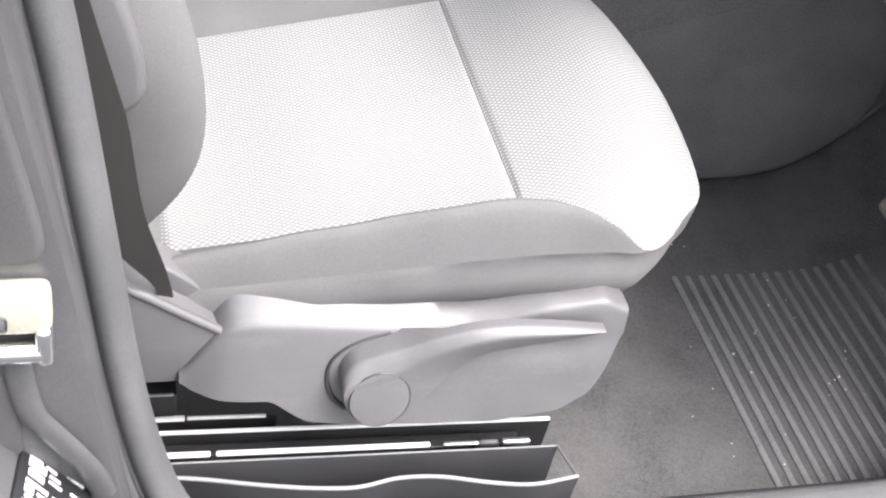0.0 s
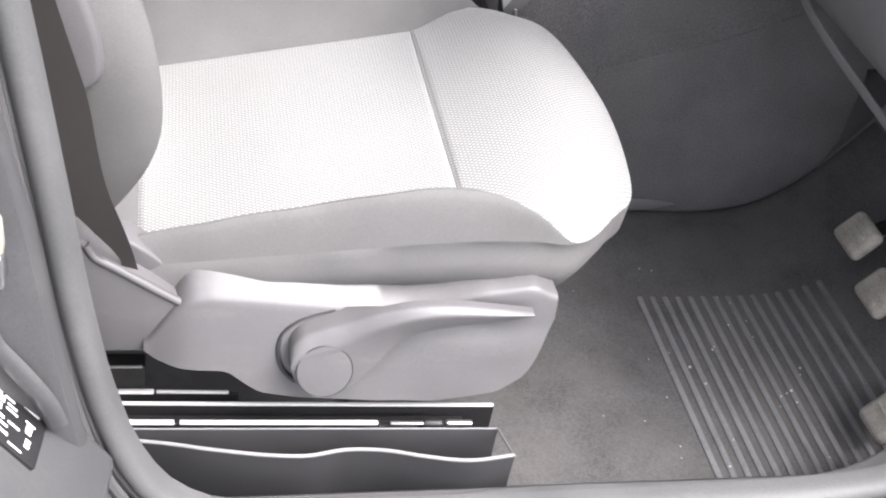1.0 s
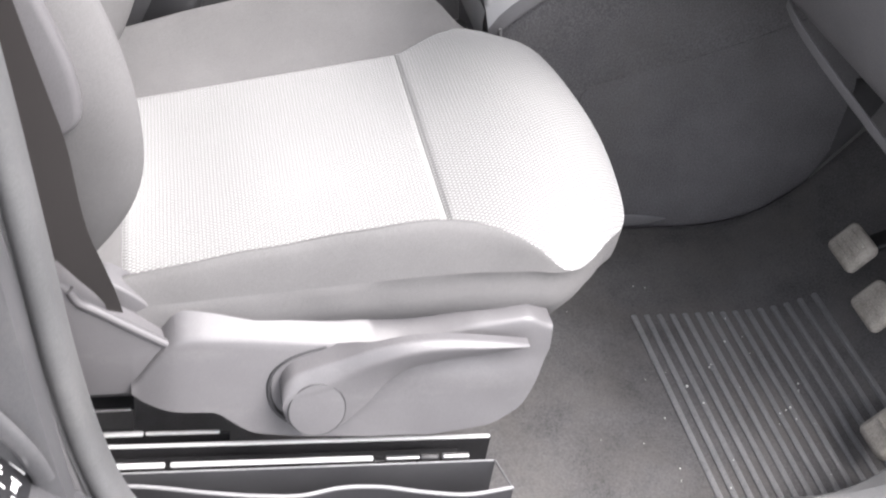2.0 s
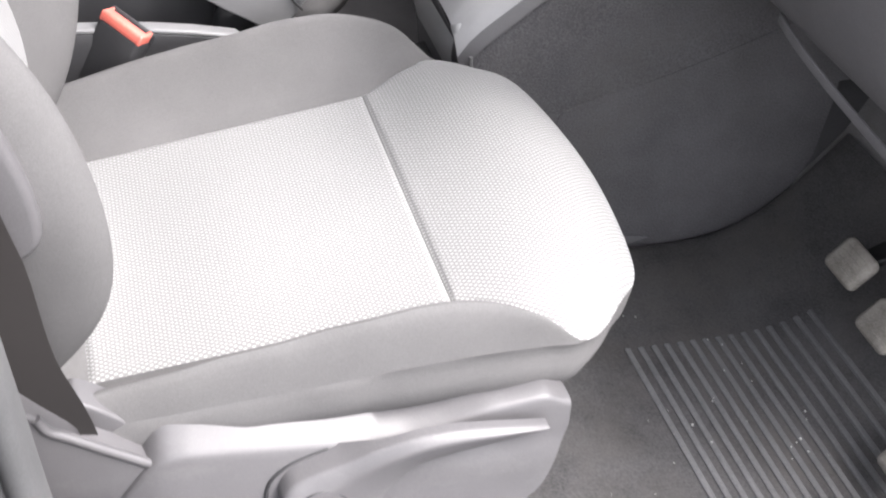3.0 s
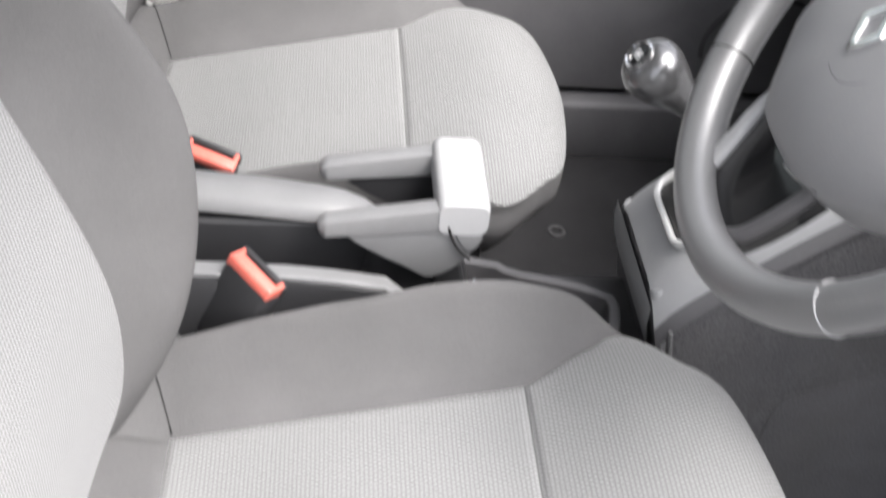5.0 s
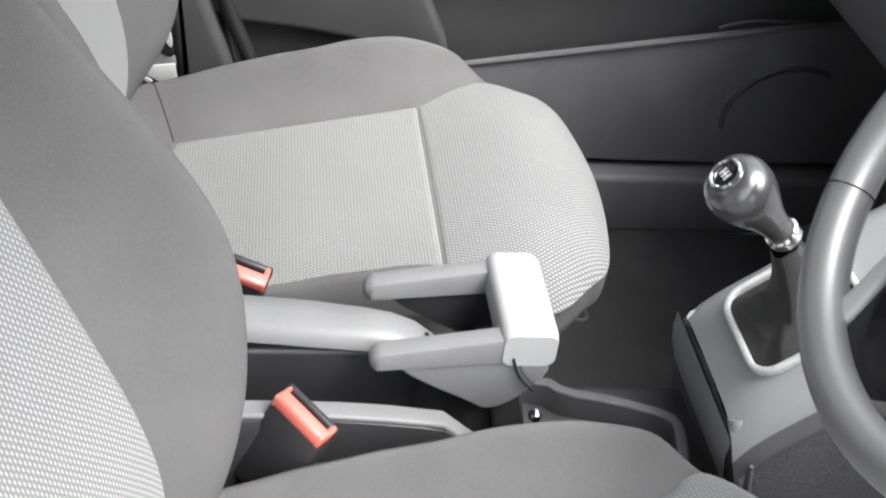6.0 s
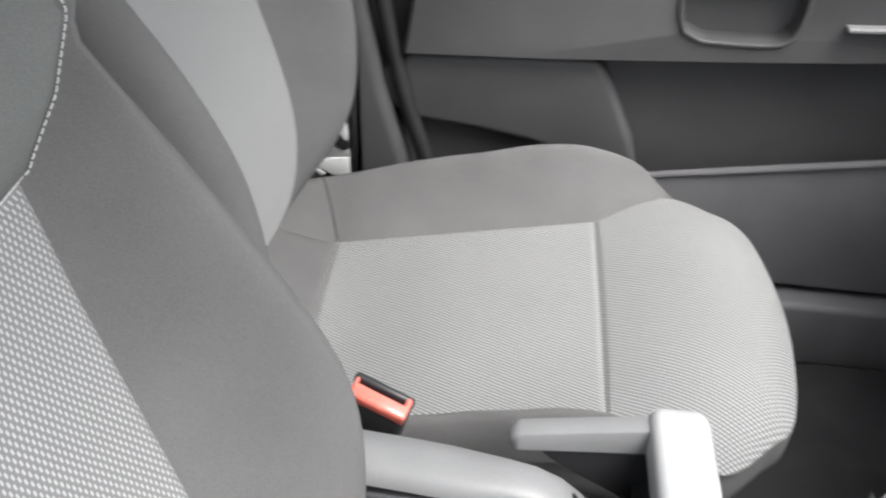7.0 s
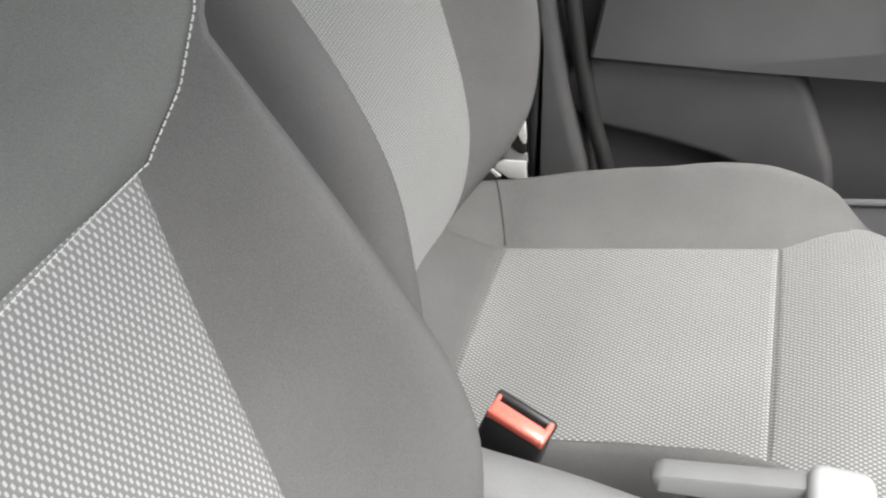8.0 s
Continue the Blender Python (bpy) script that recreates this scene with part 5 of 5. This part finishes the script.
def pedal(at, w, h, label, hang=True):
    p = thing("pedal", pose(*at, 0, -52, 0), label, "pedal", "pedals")
    pad = part("pad", moved(block((h, w, 0.020), (0, 0, 0), 0.0095, 5), Matrix.Identity(4)), M_PEDAL, p, "dusty worn rubber pad")
    for k in range(4):
        part("tread", block((0.004, w * 0.6, 0.003), ((k - 1.5) * h * 0.17, 0, 0.0098), 0.0008, 2), M_PEDAL, pad)
    if hang:
        part("arm", sweep(resample([(0.0, 0, -0.006), (0.045, 0, -0.03), (0.12, 0, -0.05), (0.24, 0, -0.05)], 20), round_rect(0.012, 0.028, 0.004), up=(0, 1, 0)), M_BLACKSTEEL, p, "black steel pedal arm")
    else:
        part("arm", sweep(resample([(0.05, 0, -0.006), (0.10, 0, -0.03), (0.2, 0, -0.05)], 16), round_rect(0.010, 0.02, 0.004), up=(0, 1, 0)), M_BLACKSTEEL, p)
    return p


pedal((1.105, 0.012, 0.150), 0.062, 0.050, "dusty rubber clutch pedal pad on a black arm")
pedal((1.097, -0.083, 0.132), 0.062, 0.050, "dusty rubber brake pedal pad beside the clutch")
pedal((1.075, -0.236, 0.095), 0.055, 0.12, "dusty rubber accelerator pedal near the sill", False)

# ---------------------------------------------------------------- mats and grit
MAT_LINE = resample([(0.42, 0.012), (0.70, 0.012), (0.93, 0.012), (1.00, 0.014), (1.05, 0.021), (1.10, 0.040), (1.15, 0.079), (1.20, 0.142), (1.23, 0.186)], 52)
rows = []
for k, (x, z) in enumerate(MAT_LINE):
    e = 0.05 * max(0.0, 1 - k / 4.0) ** 2 + 0.05 * max(0.0, 1 - (51 - k) / 5.0) ** 2
    lo, hi = -0.324 + e, 0.243 - e * (k < 24)
    rows.append([(x, lo, z - 0.014), (x, lo + 0.001, z - 0.003), (x, lo + 0.005, z)] + [(x, lo + (hi - lo) * v, z) for v in np.linspace(0.04, 0.96, 12)] + [(x, hi - 0.005, z), (x, hi - 0.001, z - 0.003), (x, hi, z - 0.014)])
mat = no_parent(part("floor_mat", capped(sheet(rows, wrap=True)), M_MAT), "dusty charcoal floor mat with a ribbed heel pad", "floor mat")
for k in range(15):
    x = 0.842 + k * 0.0187
    z = float(np.interp(x, MAT_LINE[:, 0], MAT_LINE[:, 1]))
    part("rib", sweep(resample([(x, -0.285, z + 0.0005), (x, -0.1, z + 0.0008), (x, 0.044, z + 0.0005)], 6), [(-0.0048, -0.003), (0.0048, -0.003), (0.0040, 0.0008), (0.0020, 0.0020), (-0.0020, 0.0020), (-0.0040, 0.0008)]), M_RIB, mat)
pmat_out = [tuple(p) for p in smooth_loop([(0.44, 0.50), (1.10, 0.49), (1.13, 0.55), (1.13, 0.98), (1.06, 1.02), (0.44, 1.02)], rounds=2)]
pmat = no_parent(part("floor_mat", slab(pmat_out, "z", 0.0, 0.014, 0.004), M_DARKCARPET), "dark carpet mat in the far footwell with an eyelet", "floor mat")
part("eyelet", moved(sweep([(0.011 * math.cos(a), 0.011 * math.sin(a), 0) for a in np.linspace(0, math.tau, 25)[:-1]], ring_section(0.0032, 8), closed=True), pose(0.664, 0.81, 0.0148)), M_PLASTIC, pmat, "grey plastic mat eyelet")
rng = random.Random(4)
bits = []
for k in range(36):
    gx, gy, r = rng.uniform(0.72, 1.10), rng.uniform(-0.26, 0.10), rng.choice([0.0006, 0.0007, 0.0008, 0.001, 0.0013])
    bmc = bmesh.new()
    bmesh.ops.create_icosphere(bmc, subdivisions=1, radius=r)
    for v in bmc.verts:
        v.co *= rng.uniform(0.7, 1.2)
    bits.append(moved(bmc, pose(gx, gy, 0.0165 if gx > 0.85 else 0.0125, rng.uniform(0, 90), 0, rng.uniform(0, 90))))
for gx, gy, r in ((0.866, -0.095, 0.0020), (0.877, -0.125, 0.0014), (0.99, -0.14, 0.0018), (1.02, -0.10, 0.0016), (1.01, -0.17, 0.0016)):
    bmc = bmesh.new()
    bmesh.ops.create_icosphere(bmc, subdivisions=1, radius=r)
    bits.append(moved(bmc, pose(gx, gy, 0.0165)))
no_parent(part("grit", joined(*bits), M_CRUMB, smooth=False), "pale grit and crumbs scattered on the mat", "grit", "stuff")

# ---------------------------------------------------------------- far side: sill, pillar and door
plain("door_sill", (0.95, 0.09, 0.105), (0.78, 1.075, 0.052), M_DASH, "grey plastic sill under the far door", "door sill")
fp = [(-0.04, 1.24), (0.08, 0.62), (0.110, 0.458), (0.136, 0.36), (0.152, 0.31), (0.166, 0.27), (0.184, 0.20), (0.195, 0.0), (0.100, 0.0), (0.096, 0.23), (0.090, 0.28), (0.086, 0.33), (0.084, 0.42), (0.05, 0.62), (-0.10, 1.24)]
far_pillar = no_parent(part("pillar", slab(fp, "y", 1.12, 1.055, 0.016, 5), M_PLASTIC), "charcoal plastic far door pillar trim", "pillar", "structure")
gp = resample([(0.02, 1.075, 0.95), (0.10, 1.075, 0.60), (0.131, 1.075, 0.458), (0.152, 1.075, 0.38), (0.170, 1.075, 0.32), (0.187, 1.075, 0.278), (0.206, 1.075, 0.21), (0.218, 1.075, 0.10)], 30)
part("seal", sweep(gp, ring_section(0.011, 10), up=(0, 1, 0)), M_DARKRUBBER, far_pillar, "black rubber door seal")

door = thing("far_door", pose(0.006, 0, 0.010), "closed charcoal far door with pocket and pull cup", "car door")
part("door_base", block((1.20, 0.05, 0.70), (0.675, 1.140, 0.445), 0.01), M_PLASTIC, door)


def holed(outer, hole, y0, y1, depth):
    """A panel in x-z with one real recess: outer rim, front face, recess wall and floor."""
    def at(loop, y):
        return [(x, y, z) for x, z in loop]
    def spread(loop, n=64):
        p = [Vector(q) for q in loop]
        run = [0.0]
        for a, b in zip(p, p[1:] + p[:1]):
            run.append(run[-1] + (b - a).length)
        out = []
        for k in range(n):
            d = run[-1] * k / n
            i = max(j for j in range(len(p)) if run[j] <= d + 1e-9)
            s = (d - run[i]) / max(run[i + 1] - run[i], 1e-9)
            out.append(tuple(p[i].lerp(p[(i + 1) % len(p)], s)))
        return out
    o, h = spread(outer), spread(hole)
    hc = sum((Vector(q) for q in h), Vector((0, 0))) / len(h)
    def ang(q):
        return math.atan2(q[1] - hc.y, q[0] - hc.x)
    o, h = sorted(o, key=ang), sorted(h, key=ang)
    grow = [tuple(hc + (Vector(q) - hc) * 1.06) for q in h]
    small = [tuple(hc + (Vector(q) - hc) * 0.93) for q in h]
    oin = [tuple(hc + (Vector(q) - hc) * 0.99) for q in o]
    rows = [at(o, y0), at(o, y1 + 0.004), at(oin, y1), at(grow, y1), at(h, y1 + 0.004), at(small, y1 + depth)]
    return capped(sheet(rows, wrap=True))


up_out = [(0.150, 0.404), (0.33, 0.415), (0.46, 0.426), (0.62, 0.440), (0.80, 0.458), (1.25, 0.505), (1.26, 0.79), (0.70, 0.79), (0.15, 0.79), (0.17, 0.60)]
cup = [tuple(p) for p in smooth_loop([(0.500, 0.460), (0.58, 0.460), (0.628, 0.466), (0.640, 0.50), (0.640, 0.545), (0.57, 0.545), (0.49, 0.54), (0.485, 0.50)], rounds=1)]
part("upper_panel", holed(up_out, cup, 1.10, 1.062, 0.03), M_PLASTIC, door, "charcoal soft upper door panel with pull cup")
part("cup_rim", sweep([(x, 1.0605, z) for x, z in cup], round_rect(0.006, 0.005, 0.002), closed=True, up=(0, 1, 0)), M_PLASTIC, door, "charcoal pull cup rim")
hnd = resample([(0.69, 1.055, 0.497), (0.80, 1.052, 0.507), (1.0, 1.05, 0.525), (1.2, 1.055, 0.54)], 20)
part("arm_ledge", sweep(hnd, round_rect(0.016, 0.006, 0.002), up=(0, 0, 1)), M_CONSOLE, door, "grey armrest ledge")
pad2 = [tuple(p) for p in smooth_loop([(0.12, 0.394), (0.30, 0.404), (0.39, 0.412), (0.408, 0.405), (0.432, 0.36), (0.475, 0.27), (0.465, 0.24), (0.40, 0.26), (0.30, 0.288), (0.12, 0.303)], rounds=1)]
part("lower_pad", slab(pad2, "y", 1.12, 1.082, 0.012, 5), M_PLASTIC, door, "charcoal padded lower door panel")
pk = [tuple(p) for p in smooth_loop([(0.45, 0.252), (0.50, 0.264), (0.80, 0.316), (1.05, 0.358), (1.14, 0.32), (1.20, 0.20), (1.22, 0.13), (1.10, 0.105), (0.55, 0.105), (0.50, 0.13)], rounds=2)]
pocket = part("pocket", slab(pk, "y", 1.072, 1.060, 0.006, 5), M_DASH, door, "dark moulded door pocket")
part("pocket_floor", block((0.66, 0.052, 0.010), (0.83, 1.092, 0.113), 0.002), M_PLASTIC, pocket)
rimp = resample([(0.48, 1.058, 0.261), (0.80, 1.056, 0.317), (1.05, 1.058, 0.359)], 24)
part("pocket_rim", sweep(rimp, ring_section(0.0026, 8)), M_TRIM, pocket, "pale pocket rim")
arc = [(1.0 + 0.10 * math.cos(a), 1.0585, 0.19 + 0.09 * math.sin(a)) for a in np.linspace(radians(60), radians(190), 30)]
part("speaker_edge", sweep(arc, ring_section(0.004, 8), up=(0, 1, 0)), M_PLASTIC, pocket, "rounded speaker surround")
arc = [(0.96 + 0.10 * math.cos(a), 1.075, 0.325 + 0.022 * math.sin(a)) for a in np.linspace(radians(15), radians(165), 24)]
part("bottle_edge", sweep(arc, ring_section(0.003, 8), up=(0, 1, 0)), M_PLASTIC, pocket)

# belt anchor on the outer side of the far seat
anchor = thing("belt_anchor", pose(0, 1.040, 0), "pale steel belt anchor at the foot of the far pillar", "belt anchor")
part("plate", slab([(0.052, 0.247), (0.056, 0.256), (0.066, 0.262), (0.093, 0.265), (0.096, 0.238), (0.072, 0.236)], "y", 0.005, 0.0, 0.001), M_GLINT, anchor)
part("lug", slab([(0.046, 0.243), (0.050, 0.246), (0.062, 0.237), (0.056, 0.233)], "y", 0.004, 0.0, 0.001), M_GLINT, anchor)
part("tongue", slab([tuple(p) for p in smooth_loop([(0.078, 0.332), (0.083, 0.334), (0.088, 0.322), (0.092, 0.292), (0.086, 0.291), (0.075, 0.314)], rounds=1)], "y", 0.004, -0.001, 0.001), M_GLINT, anchor)
part("slot_web", slab([tuple(p) for p in smooth_loop([(0.070, 0.308), (0.074, 0.308), (0.085, 0.289), (0.092, 0.289), (0.092, 0.275), (0.080, 0.276), (0.067, 0.293)], rounds=1)], "y", 0.005, 0.001, 0.001), M_WEB, anchor, "dark webbing through the anchor")
part("strap", slab([(0.064, 0.284), (0.080, 0.276), (0.093, 0.275), (0.095, 0.262), (0.062, 0.262)], "y", 0.007, 0.003, 0.001), M_CAP, anchor)
part("stem", block((0.036, 0.010, 0.24), (0.078, 0.011, 0.119), 0.003), M_BLACKSTEEL, anchor)
